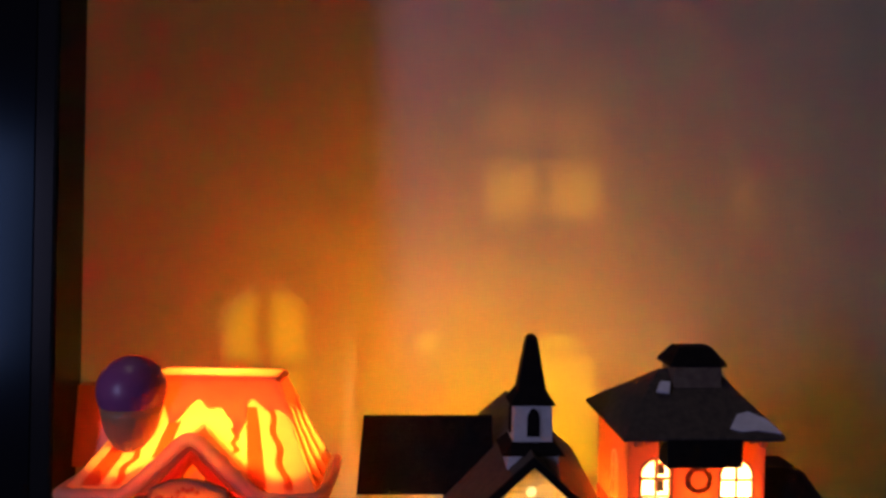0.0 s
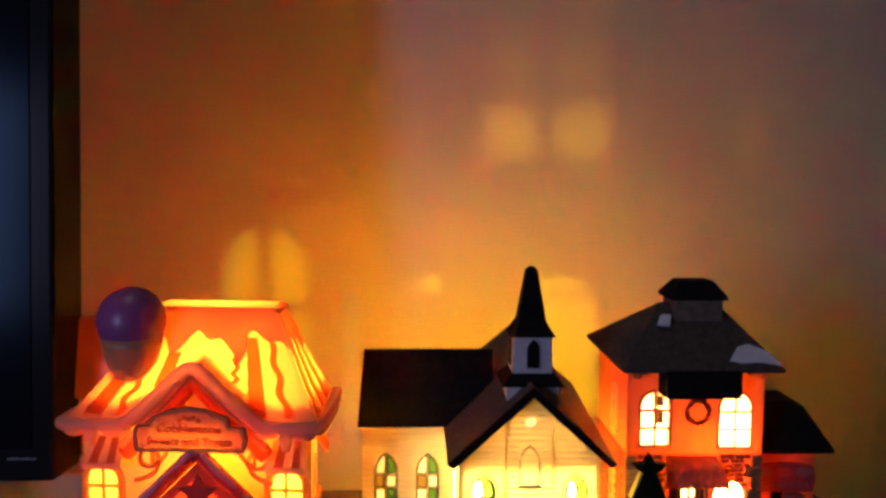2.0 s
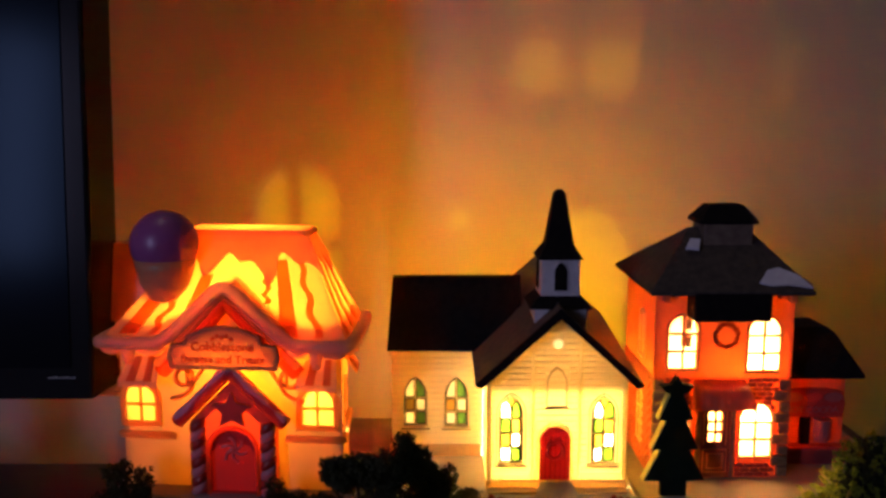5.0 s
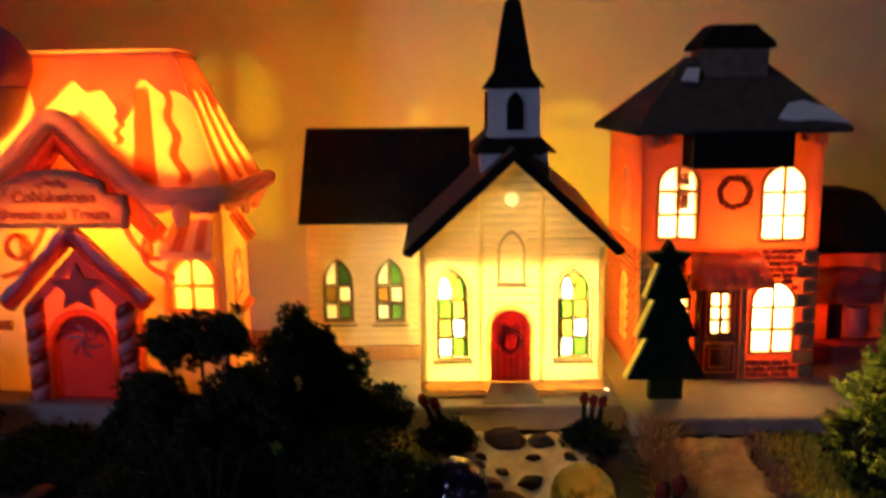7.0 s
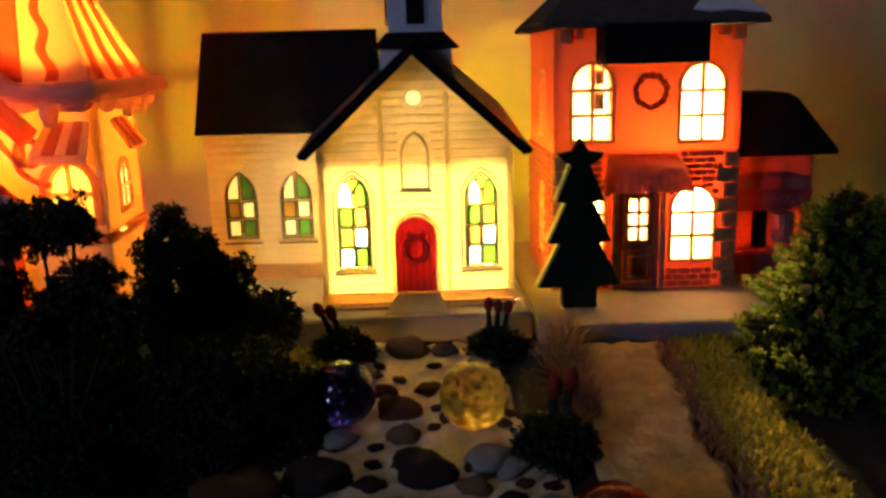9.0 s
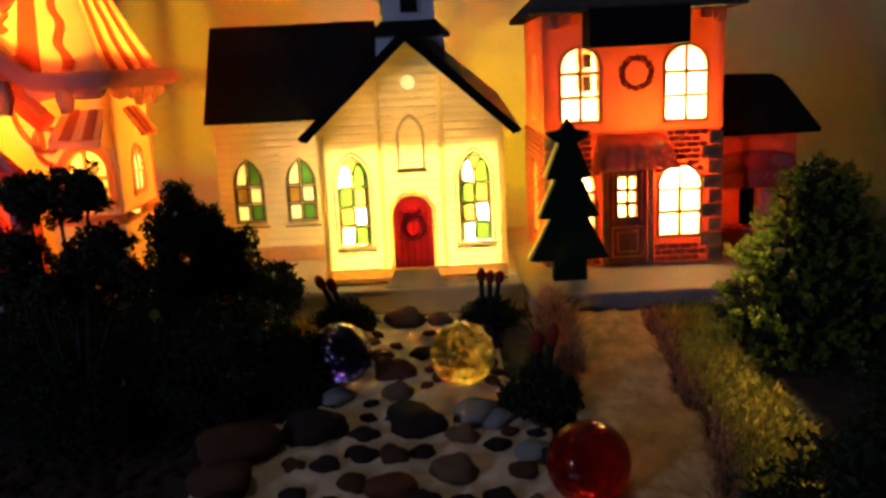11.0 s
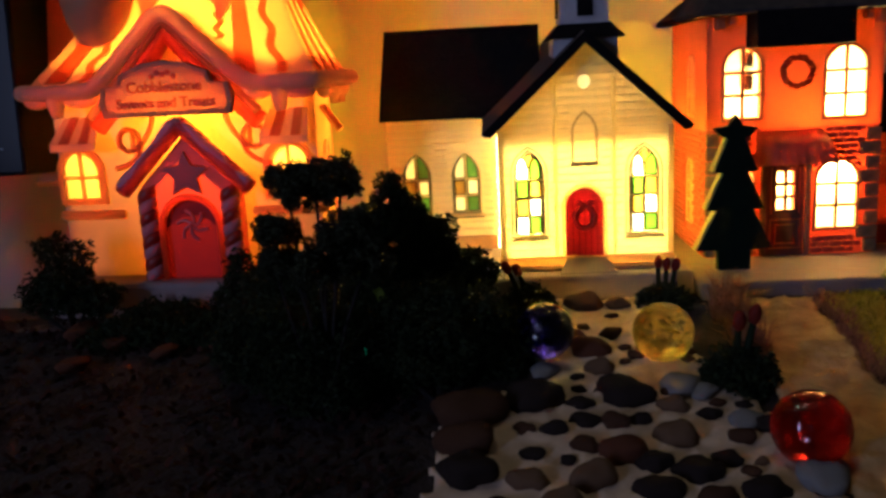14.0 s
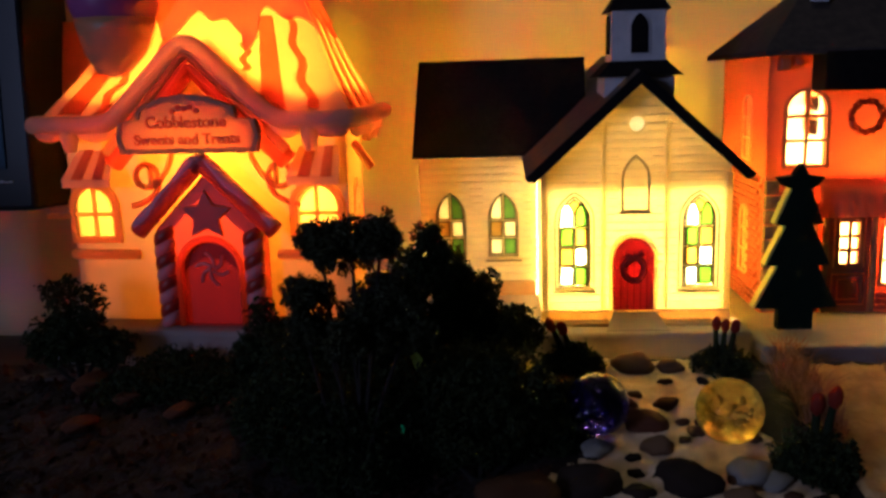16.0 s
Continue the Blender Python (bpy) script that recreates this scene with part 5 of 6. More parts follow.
def marble(x, y, z, r, mat, label):
    bm = bmesh.new()
    bmesh.ops.create_icosphere(bm, subdivisions=3, radius=r)
    for v in bm.verts:
        v.co *= 1 + 0.012 * noise.noise(v.co * 0.9)
    holder = thing("marble", x, y, z - r, label, "marble", group="glass marbles", local=True)
    bm.transform(Matrix.Translation((0, 0, r)))
    part("ball", bm, mat, holder, smooth=True)
    flaws = bmesh.new()
    rr = random.Random(int(x))
    for k in range(60):
        c = Vector((rr.uniform(-1, 1), rr.uniform(-1, 1), rr.uniform(-1, 1)))
        if c.length > 0.8:
            continue
        m = Matrix.Translation(c * r + Vector((0, 0, r))) @ Euler((rr.uniform(0, 6), rr.uniform(0, 6), 0)).to_matrix().to_4x4() @ Matrix.Diagonal((r * rr.uniform(0.1, 0.28), r * rr.uniform(0.1, 0.22), r * 0.015, 1))
        bmesh.ops.create_icosphere(flaws, subdivisions=1, radius=1, matrix=m)
    part("inner_cracks", flaws, CRACK, holder, "glinting cracks inside the glass")


CRACK = glass("crack_film", (1, 1, 1), 0.02, 1.0)
CRACK.node_tree.nodes["Principled BSDF"].inputs["IOR"].default_value = 1.05
marble(73.2, 275.4, 3.0, 8.5, crackle("amber_glass", (0.94, 0.82, 0.22), 0.2), "pale yellow crackled glass marble on the path")
marble(40.9, 283.0, 2.0, 8.4, crackle("blue_glass", (0.02, 0.02, 0.45), 0.07), "deep blue crackled glass marble on the path")
marble(98.0, 231.5, -7.2, 9.0, crackle("red_glass", (0.58, 0.02, 0.014), 0.36), "red crackled glass marble on the path")

# ---- plants ----


def leafy(name, base, tip, rough=0.6, thin=0.2):
    m, t, out = nodes_of(name)
    info = t.nodes.new("ShaderNodeNewGeometry")
    mix = t.nodes.new("ShaderNodeMix")
    mix.data_type = "RGBA"
    mix.inputs["A"].default_value, mix.inputs["B"].default_value = (*base, 1), (*tip, 1)
    link(t, info.outputs["Random Per Island"], mix.inputs["Factor"])
    p = t.nodes.new("ShaderNodeBsdfPrincipled")
    p.inputs["Roughness"].default_value = rough
    p.inputs["Specular IOR Level"].default_value = 0.1
    link(t, mix.outputs["Result"], p.inputs["Base Color"])
    tr = t.nodes.new("ShaderNodeBsdfTranslucent")
    link(t, mix.outputs["Result"], tr.inputs["Color"])
    blend = t.nodes.new("ShaderNodeMixShader")
    blend.inputs["Fac"].default_value = thin
    link(t, p.outputs["BSDF"], blend.inputs[1])
    link(t, tr.outputs["BSDF"], blend.inputs[2])
    link(t, blend.outputs["Shader"], out.inputs["Surface"])
    return m


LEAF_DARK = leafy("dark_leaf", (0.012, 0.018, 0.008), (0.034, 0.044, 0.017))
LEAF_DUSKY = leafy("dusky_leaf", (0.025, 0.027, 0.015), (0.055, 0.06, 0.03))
BARK = solid("bark", (0.008, 0.006, 0.004), (0.014, 0.009, 0.006), rough=0.9, scale=300, bump=0.8)
RED_TIP = leafy("red_tip", (0.15, 0.02, 0.012), (0.24, 0.03, 0.018))
DRY_MOSS = leafy("dry_moss", (0.27, 0.125, 0.08), (0.45, 0.23, 0.145), thin=0.35)
GRASS_GREEN = leafy("grass_blade", (0.34, 0.31, 0.045), (0.66, 0.55, 0.1), thin=0.55)
LITTER = leafy("leaf_litter", (0.02, 0.009, 0.007), (0.05, 0.02, 0.014))


def leaves(blobs, per, size, seed, shell=0.55):
    """Small leaves scattered through lumpy blobs (x, y, z, radius across, radius up)."""
    rr = random.Random(seed)
    verts, faces = [], []
    for bx, by, bz, ra, rb in blobs:
        for _ in range(int(per * (ra / 10) ** 2)):
            d = Vector((rr.gauss(0, 1), rr.gauss(0, 1), rr.gauss(0, 1))).normalized()
            lump = 1 + 0.3 * noise.noise(d * 2.3 + Vector((bx, by, bz)) * 0.1) + 0.18 * noise.noise(d * 6 + Vector((bz, bx, by)) * 0.1)
            r = lump * (shell + (1 - shell) * rr.random() ** 0.5) if rr.random() < 0.85 else lump * rr.uniform(0.1, 1.12)
            c = Vector((bx + d.x * ra * r, by + d.y * ra * r, bz + d.z * rb * r))
            for _ in range(3):
                o = c + Vector((rr.gauss(0, 1), rr.gauss(0, 1), rr.gauss(0, 1))) * size * 0.5
                a = Vector((rr.gauss(0, 1), rr.gauss(0, 1), rr.gauss(0, 1))).normalized()
                b = a.cross(Vector((rr.gauss(0, 1), rr.gauss(0, 1), rr.gauss(0, 1)))).normalized()
                s = size * rr.uniform(0.6, 1.2)
                i = len(verts)
                n = a.cross(b) * s * 0.25
                verts += [o - a * s, o + b * s * 0.45 + n, o + a * s, o - b * s * 0.45 + n]
                faces.append((i, i + 1, i + 2, i + 3))
    return verts, faces


def foliage(name, data, mat, parent, x, y, z, label=""):
    verts, faces = data
    mesh = bpy.data.meshes.new(name)
    mesh.from_pydata([((v[0] - x) * 0.001, (v[1] - y) * 0.001, (v[2] - z) * 0.001) for v in verts], [], faces)
    mesh.materials.append(mat)
    ob = new(name, mesh)
    ob.parent = parent
    return tagged(ob, label)


def clumps(blobs, radius, seed, fill=1.0):
    """Breaks large lumps up into many small ragged ones."""
    rr = random.Random(seed)
    out = []
    for bx, by, bz, ra, rb in blobs:
        for _ in range(int(fill * (ra * ra + 2 * ra * rb) / (radius * radius) * 0.9) + 1):
            d = Vector((rr.gauss(0, 1), rr.gauss(0, 1), rr.gauss(0, 1))).normalized()
            k = rr.uniform(0.45, 1.0)
            r = radius * rr.uniform(0.6, 1.25)
            out.append((bx + d.x * ra * k, by + d.y * ra * k, bz + d.z * rb * k, r, r * rr.uniform(0.7, 1.1)))
    return out


def stems(x, y, z0, blobs, seed, thick=0.8):
    bm = bmesh.new()
    rr = random.Random(seed)
    for bx, by, bz, ra, rb in blobs:
        mid = ((x + bx) / 2 + rr.uniform(-3, 3), (y + by) / 2 + rr.uniform(-3, 3), z0 + (bz - z0) * 0.55)
        tube(curve_points([(x, y, z0 - 1), mid, (bx, by, bz)], 4), lambda k: thick * (1 - 0.6 * k), 6, False, bm)
        for _ in range(5):
            d = Vector((rr.gauss(0, 1), rr.gauss(0, 1), rr.gauss(0, 0.7))).normalized()
            tube([(bx, by, bz), (bx + d.x * ra * 0.5, by + d.y * ra * 0.5, bz + d.z * rb * 0.5 + 1), (bx + d.x * ra * 0.9, by + d.y * ra * 0.9, bz + d.z * rb * 0.9)], lambda k: 0.5 * (1 - 0.7 * k), 4, False, bm)
    return bm


def bush(name, x, y, blobs, per, size, mat, label, category, seed, ragged_by=0.0):
    z0 = lie(x, y)
    ob = thing(name, x, y, z0, label, category)
    part("trunk", stems(x, y, z0, blobs, seed), BARK, ob)
    foliage("leaves", leaves(clumps(blobs, ragged_by, seed, 1.1) if ragged_by else blobs, per, size, seed), mat, ob, x, y, z0)
    return ob


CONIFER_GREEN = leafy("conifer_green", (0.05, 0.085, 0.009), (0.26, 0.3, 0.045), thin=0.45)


def sprays(twigs, count, seed):
    """Narrow needles set feather-like along short twigs (start, direction, length)."""
    rr = random.Random(seed)
    verts, faces = [], []
    for start, d, length in twigs:
        for _ in range(count):
            k = rr.random()
            root = start + d * length * (k - 0.5)
            across = Vector((rr.gauss(0, 1), rr.gauss(0, 1), rr.gauss(0, 1)))
            across = (across - d * across.dot(d)).normalized()
            way = (d * rr.uniform(0.4, 1.0) + across * (1.15 - 0.6 * k)).normalized() * rr.uniform(0.9, 1.7)
            side = way.cross(Vector((rr.gauss(0, 1), rr.gauss(0, 1), rr.gauss(0, 1)))).normalized() * rr.uniform(0.16, 0.3)
            i = len(verts)
            verts += [root, root + way * 0.5 + side, root + way, root + way * 0.5 - side]
            faces.append((i, i + 1, i + 2, i + 3))
    return verts, faces


def conifer(x, y, profile, seed, label):
    """A dense small conifer: tapered trunk, limbs, and ragged tufts over a cone whose radius follows the profile."""
    z0 = lie(x, y)
    ob = thing("conifer", x, y, z0, label, "tree")
    rr = random.Random(seed)
    top = profile[-1][0]
    part("trunk", tube([(x, y, z0 - 1), (x + 0.6, y, z0 + 20), (x, y, top - 4)], lambda k: 2.4 * (1 - 0.85 * k), 8), BARK, ob)
    limbs, tufts_at, core = bmesh.new(), [], []
    z = profile[0][0]
    while z < top:
        r = between(-z, [(-a, b) for a, b in profile])
        n = max(3, int(2 * math.pi * r / 5.2))
        for k in range(n):
            a = 2 * math.pi * (k + rr.random()) / n
            reach = r * rr.uniform(0.72, 1.14)
            tip = (x + math.cos(a) * reach, y + math.sin(a) * reach, z + rr.uniform(-2.5, 2.5))
            tube([(x, y, z - 3), ((x + tip[0]) / 2, (y + tip[1]) / 2, z - 0.5), tip], lambda k: 0.7 * (1 - 0.6 * k), 4, False, limbs)
            for _ in range(3):
                lift = rr.uniform(0.0, 1.3)
                out = Vector((math.cos(a) + rr.gauss(0, 0.45), math.sin(a) + rr.gauss(0, 0.45), lift)).normalized()
                tufts_at.append((Vector(tip) + Vector((rr.gauss(0, 1.6), rr.gauss(0, 1.6), rr.gauss(0, 1.3))), out, rr.uniform(3.0, 5.2)))
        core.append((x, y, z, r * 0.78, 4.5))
        z += 3.6
    for dx, dz in ((-7, 1.5), (0, 4), (5, 2), (9, -5)):
        for _ in range(4):
            tufts_at.append((Vector((x + dx + rr.gauss(0, 1.5), y + rr.uniform(-3, 3), top + dz - rr.uniform(0, 4))), Vector((rr.gauss(0, 0.4), rr.gauss(0, 0.4), 1)).normalized(), rr.uniform(3.5, 5.5)))
    part("branching", limbs, BARK, ob, kind="stuff")
    foliage("needles", sprays(tufts_at, 42, seed), CONIFER_GREEN, ob, x, y, z0)
    # core needles use a near-black leaf, so inner shade is in the colour
    foliage("shaded_core_needles", leaves(core, 260, 1.2, seed + 1, 0.7), LEAF_DARK, ob, x, y, z0)
    return ob


conifer(179, 306, ((-10, 27), (-2, 28), (6, 25), (14, 20.5), (27, 14), (34, 11), (42, 7)), 3, "dense green conifer lit by the inn on one side")
# dark leaf mass added for the conifer's unlit right side; shade is its colour
bush("conifer_dark_flank", 216, 296, [(212, 300, 8, 16, 20), (226, 292, 2, 20, 16), (204, 286, -4, 20, 12), (190, 276, -10, 18, 9)], 620, 1.0, LEAF_DARK, "dark leaf mass standing in for the conifer's unlit flank", "bush", 14, 4.0)
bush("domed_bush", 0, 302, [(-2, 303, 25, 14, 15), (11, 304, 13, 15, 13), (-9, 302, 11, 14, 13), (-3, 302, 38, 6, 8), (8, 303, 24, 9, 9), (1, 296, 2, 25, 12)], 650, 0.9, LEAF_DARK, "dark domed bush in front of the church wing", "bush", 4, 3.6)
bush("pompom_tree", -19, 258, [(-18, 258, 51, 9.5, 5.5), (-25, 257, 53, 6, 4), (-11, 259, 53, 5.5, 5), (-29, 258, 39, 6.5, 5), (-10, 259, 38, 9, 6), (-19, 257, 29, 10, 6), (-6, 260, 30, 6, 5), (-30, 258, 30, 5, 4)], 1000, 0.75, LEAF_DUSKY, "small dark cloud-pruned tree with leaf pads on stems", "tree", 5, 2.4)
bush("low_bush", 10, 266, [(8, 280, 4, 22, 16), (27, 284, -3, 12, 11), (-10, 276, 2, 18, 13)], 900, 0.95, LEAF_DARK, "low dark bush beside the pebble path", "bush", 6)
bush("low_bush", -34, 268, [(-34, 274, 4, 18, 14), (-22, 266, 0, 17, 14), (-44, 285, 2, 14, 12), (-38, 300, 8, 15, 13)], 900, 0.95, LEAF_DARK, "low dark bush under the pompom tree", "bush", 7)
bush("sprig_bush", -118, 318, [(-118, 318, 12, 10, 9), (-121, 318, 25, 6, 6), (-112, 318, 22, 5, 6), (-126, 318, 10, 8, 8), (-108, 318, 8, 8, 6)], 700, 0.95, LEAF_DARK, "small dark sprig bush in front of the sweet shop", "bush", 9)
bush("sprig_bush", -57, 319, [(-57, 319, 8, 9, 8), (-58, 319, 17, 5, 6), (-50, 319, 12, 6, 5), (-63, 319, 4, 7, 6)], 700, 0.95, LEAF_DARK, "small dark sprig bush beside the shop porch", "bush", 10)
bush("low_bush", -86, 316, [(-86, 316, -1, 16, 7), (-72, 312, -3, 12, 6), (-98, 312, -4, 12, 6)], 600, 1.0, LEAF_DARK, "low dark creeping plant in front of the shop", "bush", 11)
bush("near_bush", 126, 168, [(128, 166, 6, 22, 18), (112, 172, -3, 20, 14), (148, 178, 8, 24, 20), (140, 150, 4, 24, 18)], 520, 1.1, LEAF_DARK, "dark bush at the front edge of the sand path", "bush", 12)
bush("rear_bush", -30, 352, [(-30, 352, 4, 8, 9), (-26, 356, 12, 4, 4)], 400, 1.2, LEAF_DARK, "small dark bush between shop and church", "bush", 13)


def succulent(x, y, scale, lean, seed, tips, stout=1.0):
    """A rosette with upright red-tipped stalks."""
    z0 = lie(x, y)
    ob = thing("succulent", x, y, z0, "dark green succulent with upright red-tipped stalks", "plant", group="succulents")
    rr = random.Random(seed)
    rosette = bmesh.new()
    for k in range(46):
        a, up = rr.uniform(0, 6.28), rr.uniform(0.05, 0.9)
        ln = scale * rr.uniform(5, 8.5)
        p = [(x + math.cos(a) * ln * f * math.cos(up), y + math.sin(a) * ln * f * math.cos(up), z0 + 1 + ln * f * math.sin(up)) for f in (0.05, 0.55, 1.0)]
        tube(p, lambda k: 1.0 * scale * (0.6 + 0.8 * k) * (1 - k * k * 0.85), 5, False, rosette)
    part("rosette", rosette, LEAF_DARK, ob, kind="stuff")
    foliage("leaves", leaves([(x, y, z0 + 3 * scale, 7.5 * scale, 6 * scale), (x - 5 * scale, y, z0 + 3 * scale, 4.5, 4), (x + 5 * scale, y, z0 + 2.5 * scale, 4.5, 4)], 700, 1.0, seed), LEAF_DARK, ob, x, y, z0)
    for k in range(tips):
        dx = (k - (tips - 1) / 2) * 3.0 * scale
        h = scale * rr.uniform(15, 18)
        top = (x + dx + lean * h, y + rr.uniform(-1, 1), z0 + h)
        line = curve_points([(x + dx * 0.4, y, z0 + 1), (x + dx * 0.8 + lean * h * 0.5, y, z0 + h * 0.6), top], 4)
        stalk = part("stalk", tube(line, lambda k: 1.2 * stout * scale * (1 - 0.55 * k), 7), LEAF_DARK, ob, smooth=True)
        bud = bmesh.new()
        axis = (line[-1] - line[-3]).normalized()
        bmesh.ops.create_icosphere(bud, subdivisions=3, radius=0.8, matrix=Matrix.Translation(line[-1] - axis * 1.5 * scale) @ axis.to_track_quat("Z", "Y").to_matrix().to_4x4() @ Matrix.Diagonal((1.7 * scale * (0.7 + 0.3 * stout), 1.7 * scale * (0.7 + 0.3 * stout), 2.9 * scale * (0.4 + 0.6 * stout), 1)))
        for v in bud.verts:
            v.co += (v.co - line[-1]).normalized() * (noise.noise(v.co * 0.9) * 0.35 + noise.noise(v.co * 2.0) * 0.25) * scale
        part("bud", bud, RED_TIP, stalk, "knobbly dull red bud", smooth=True)


succulent(38, 322, 1.1, -0.35, 1, 2)
succulent(83, 322, 1.0, 0.05, 2, 3)
succulent(92, 267, 1.3, 0.08, 3, 2, 1.0)
succulent(27, 290, 0.9, -0.1, 4, 1)


def tufts(name, spot, count, height, mat, label, seed, x0, x1, y0, y1, wide=0.35, flat=0.5):
    rr = random.Random(seed)
    verts, faces = [], []
    done = 0
    while done < count:
        x, y = rr.uniform(x0, x1), rr.uniform(y0, y1)
        done += 1
        if not spot(x, y):
            continue
        z = lie(x, y) + 0.5
        a, h = rr.uniform(0, 6.28), height * rr.uniform(0.4, 1.2)
        lean = Vector((math.cos(a), math.sin(a), 0)) * h * rr.uniform(0.1, flat * 2)
        side = Vector((-math.sin(a), math.cos(a), 0)) * wide
        i = len(verts)
        o = Vector((x, y, z))
        verts += [o - side, o + side, o + lean * 0.4 + side * 0.7 + Vector((0, 0, h * 0.7)), o + lean * 0.4 - side * 0.7 + Vector((0, 0, h * 0.7)), o + lean + Vector((0, 0, h))]
        faces += [(i, i + 1, i + 2, i + 3), (i + 3, i + 2, i + 4)]
    mesh = bpy.data.meshes.new(name)
    mesh.from_pydata([(v * 0.001) for v in verts], [], faces)
    mesh.materials.append(mat)
    return tagged(new(name, mesh), label, "ground cover", kind="stuff")


def near_line(stops, spread):
    return lambda x, y: abs(x - between(y, stops) - ragged(x, y, 2)) < spread * (0.4 + 0.8 * abs(noise.noise(Vector((x * 0.09, y * 0.09, 4)))))


tufts("grass", lambda x, y: between(y, SAND_R) + 4 < x < 153 + ragged(y, x, 5) and y < 326, 44000, 2.6, GRASS_GREEN, "yellow-green grass beside the sand path", 21, 118, 200, 190, 326, 0.3)
tufts("dry_moss", lambda x, y: y > 272 and near_line(SAND_L, 5)(x, y), 9000, 5.0, DRY_MOSS, "reddish dry moss along the sand path", 22, 80, 115, 250, 326, 0.2, 0.9)
tufts("dry_moss", near_line(SAND_L, 8), 3200, 9.0, DRY_MOSS, "tall reddish strands of dry moss beside the inn base", 26, 84, 112, 290, 327, 0.22, 0.8)
tufts("dry_moss", lambda x, y: near_line(SAND_R, 5)(x - 3, y), 11000, 4.2, DRY_MOSS, "reddish dry moss along the sand path", 23, 115, 150, 190, 324, 0.2, 0.9)
tufts("grass", lambda x, y: x < between(y, PEBBLE_L) - 1 and y < 328, 4000, 2.4, GRASS_GREEN, "short grass beside the pebble path", 24, 10, 45, 285, 328)
tufts("leaf_litter", lambda x, y: x < between(y, PEBBLE_L) - 6, 2600, 2.0, LITTER, "dark reddish leaf litter over the soil", 25, -200, 20, 190, 330, 1.0, 1.6)
DRY_LEAF = leafy("dry_leaf", (0.3, 0.21, 0.07), (0.45, 0.34, 0.13), thin=0.4)
leaf_rng = random.Random(77)


def caught_leaf(x, y, z, size, mat, label):
    """A curled leaf with a pointed tip, caught among twigs."""
    ob = thing("caught_leaf", x, y, z, label, "leaf", turn=leaf_rng.uniform(-60, 60), local=True)
    bm = bmesh.new()
    rows_up = []
    for i in range(7):
        k = i / 6
        wide = size * 0.42 * math.sin(math.pi * (0.12 + 0.86 * k)) ** 0.8
        drop = size * 0.25 * k * k
        rows_up.append([bm.verts.new((w * wide, -abs(w) * wide * 0.35 - drop, size * (k - 0.5))) for w in (-1, 0, 1)])
    for a, b in zip(rows_up, rows_up[1:]):
        for j in range(2):
            bm.faces.new((a[j], a[j + 1], b[j + 1], b[j]))
    bm.transform(Matrix.Rotation(leaf_rng.uniform(-1.2, 1.2), 4, "Y"))
    part("blade", bm, mat, ob, smooth=True, solidify=0.12)


for lx, ly, lz, ls in ((165.6, 299.0, 24.8, 4.5), (164.0, 297.5, 20.7, 4), (165.5, 291.5, 15.7, 3.2), (162.9, 283.5, -7.8, 3.4), (167.8, 286.0, 10.5, 2.8), (174.6, 288.5, 19.1, 2.6)):
    caught_leaf(lx, ly, lz, ls, DRY_LEAF, "dry tan leaf caught in the conifer")
caught_leaf(-7.4, 257, 6.4, 2.6, leafy("glint_leaf", (0.05, 0.5, 0.16), (0.08, 0.6, 0.2)), "bright green scrap of leaf in the dark bush")
leaf_ob = thing("fallen_leaf", -6, 280, 12, "small yellow-green leaf caught in the bush", "leaf")
part("blade", loft([[(-8, 279, 17), (-6, 279.4, 18), (-4.4, 279.2, 16), (-5.4, 279, 14.6)], [(-6, 279, 12), (-4, 279.4, 12.6), (-2.2, 279.2, 11.4), (-3.4, 279, 10)]]), leafy("fresh_leaf", (0.2, 0.25, 0.04), (0.2, 0.25, 0.04)), leaf_ob)

# ---- brickwork of the inn, piece by piece ----


def block_mesh(name, w, d, h, mat):
    bm = box(-w / 2, w / 2, -d / 2, d / 2, -h / 2, h / 2)
    bmesh.ops.bevel(bm, geom=list(bm.edges), offset=0.2, segments=1, affect="EDGES")
    for v in bm.verts:
        v.co *= 0.001
    mesh = bpy.data.meshes.new(name)
    bm.to_mesh(mesh)
    bm.free()
    mesh.materials.append(mat)
    return mesh


BRICKS = {}


def brick_of(w):
    w = round(w * 2) / 2
    if w not in BRICKS:
        BRICKS[w] = block_mesh("brick", w, 1.5, 1.6, BRICK)
    return BRICKS[w]


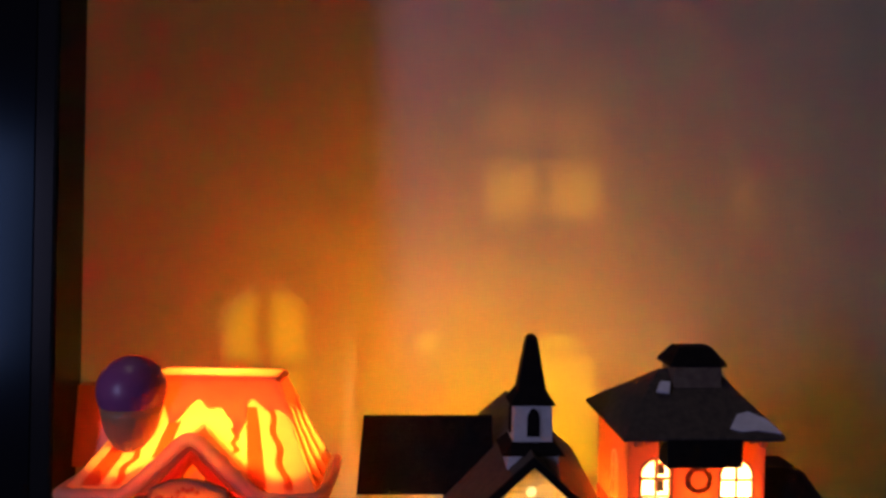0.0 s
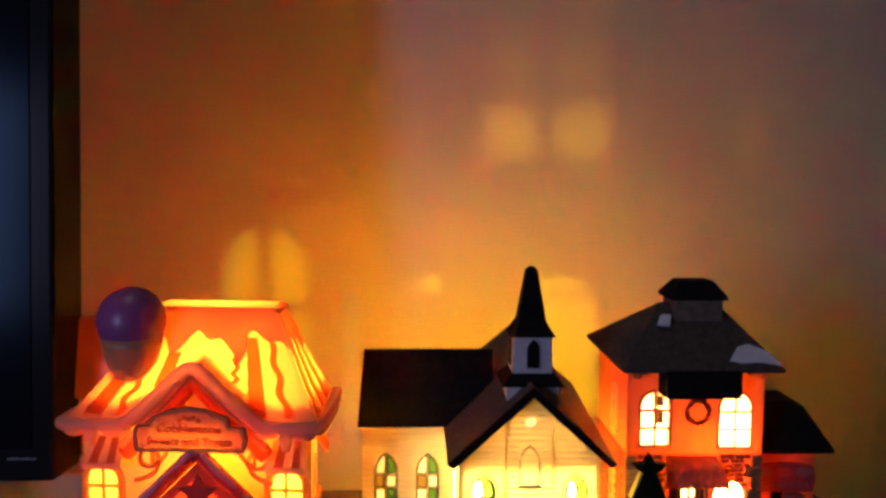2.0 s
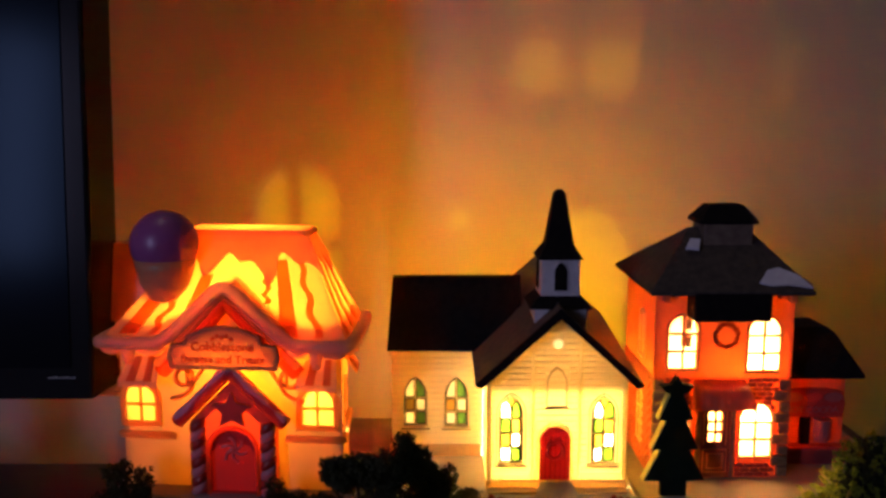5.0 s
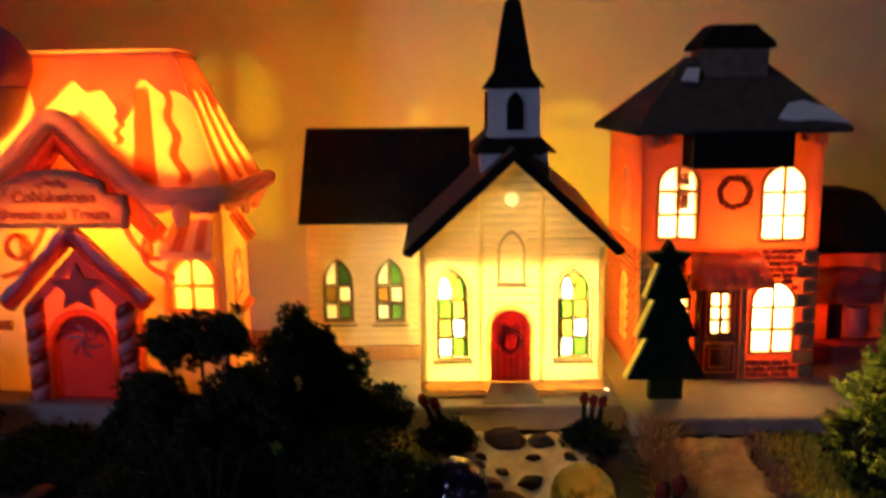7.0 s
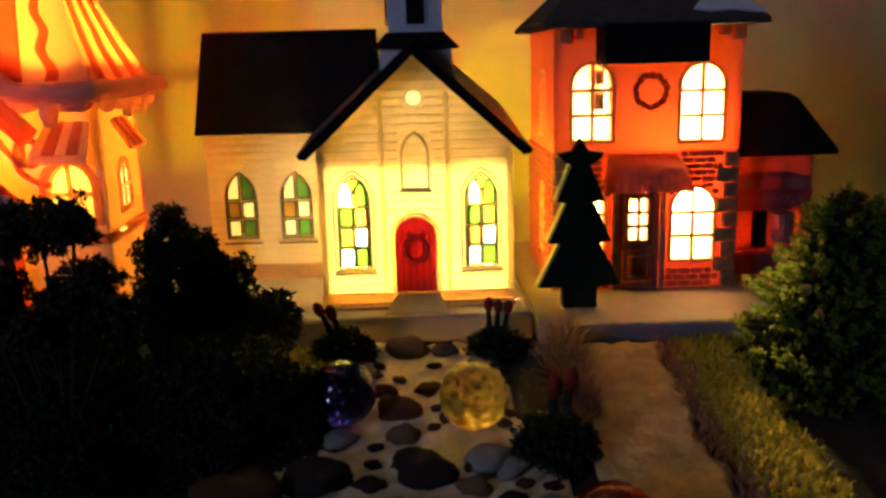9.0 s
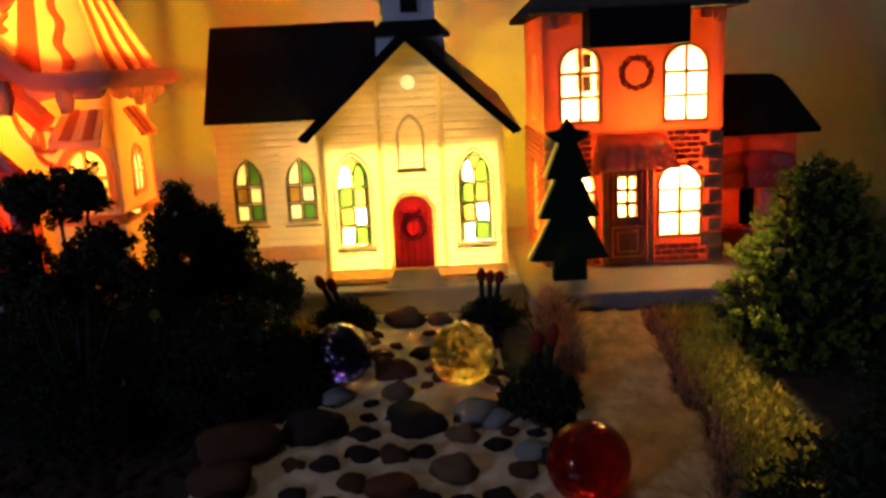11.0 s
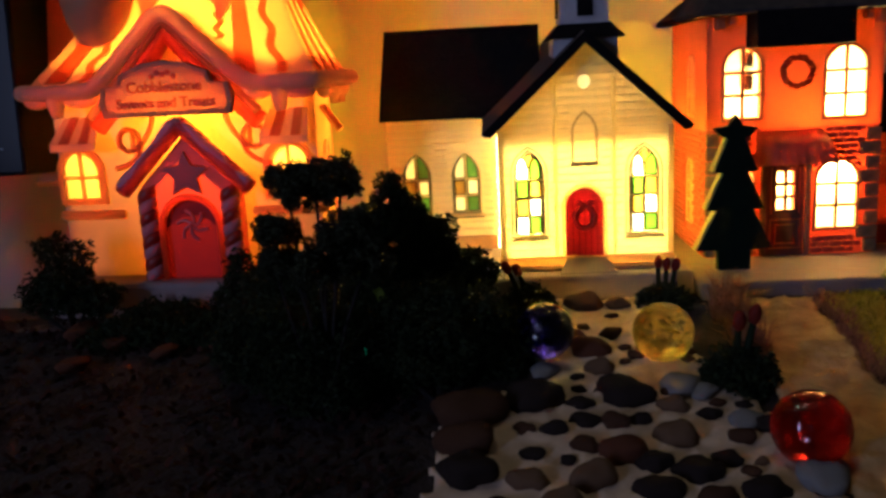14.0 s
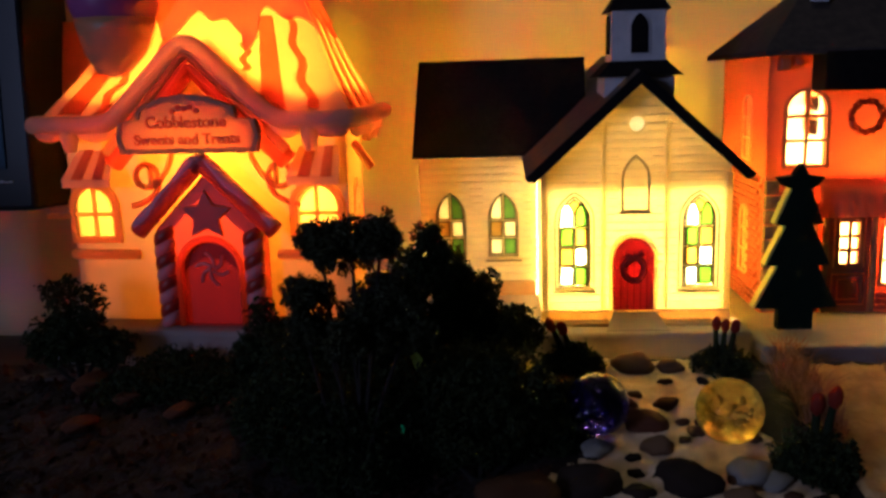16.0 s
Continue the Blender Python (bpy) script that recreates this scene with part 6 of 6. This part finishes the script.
SIDE = block_mesh("brick", 4.2, 1.2, 1.6, SIDE_BRICK)
QUOINS = {w: block_mesh("quoin", w, 2.0, 4.6, QUOIN) for w in (7.0, 4.6)}


def lay(mesh, name, x, y, z, turn=0.0):
    ob = new(name, mesh)
    ob.parent = inn
    ob.matrix_parent_inverse = Matrix.Identity(4)
    ob.matrix_basis = pose((x - 138.5) * 0.001, (y - 392) * 0.001, (z + 3) * 0.001, 0, 0, turn)


def window_half(z, half, z0, z1):
    """Half the clear width that a round-headed window takes at a height."""
    if not z0 - 2.4 < z < z1 + 1.6:
        return 0.0
    spring = z1 - half
    return half + 1.3 if z < spring else math.sqrt(max((half + 1.3) ** 2 - (z - spring) ** 2, 0))


row = 0
z = 4.6
while z < 50:
    taken = []
    for cx, half, z0, z1 in ((118.6, 6.0, 13.4, 38.0), (155.1, 7.1, 13.2, 38.0)):
        h = window_half(z, half, z0, z1)
        if h:
            taken.append((cx - h, cx + h))
    if z < 41.2:
        taken.append((126.9, 145.9))
    elif z < 52:
        taken.append((124.5, 150.0))
    taken.sort()
    edges, at = [], 112.2 if row % 2 else 114.4
    for t0, t1 in taken:
        if t0 - at > 1.6:
            edges.append((at, t0))
        at = max(at, t1)
    last_x = 164.8 if row % 2 else 162.4
    if last_x - at > 1.6:
        edges.append((at, last_x))
    for e0, e1 in edges:
        x = e0 + 0.4
        first = True
        while e1 - x > 1.4:
            w = min(4.0 if not (first and row % 2) else 2.0, e1 - x - 0.2)
            first = False
            w = max(1.0, math.floor(w * 2) / 2)
            lay(brick_of(w), "brick", x + w / 2, 365.9, z)
            x += w + 0.5
    x = 371.0 + (2.4 if row % 2 else 0)
    while x < 422:
        if not (381 < x < 396 and 11 < z < 40):
            lay(SIDE, "brick", 106.6, x, z, 90)
        x += 4.8
    z += 2.15
    row += 1
for k in range(9):
    zz = 6.0 + k * 5.2
    w = 7.0 if k % 2 else 4.6
    lay(QUOINS[w], "quoin", 170.0 - w / 2, 365.8, zz)
    lay(QUOINS[w], "quoin", 107.0 + w / 2, 365.8, zz)
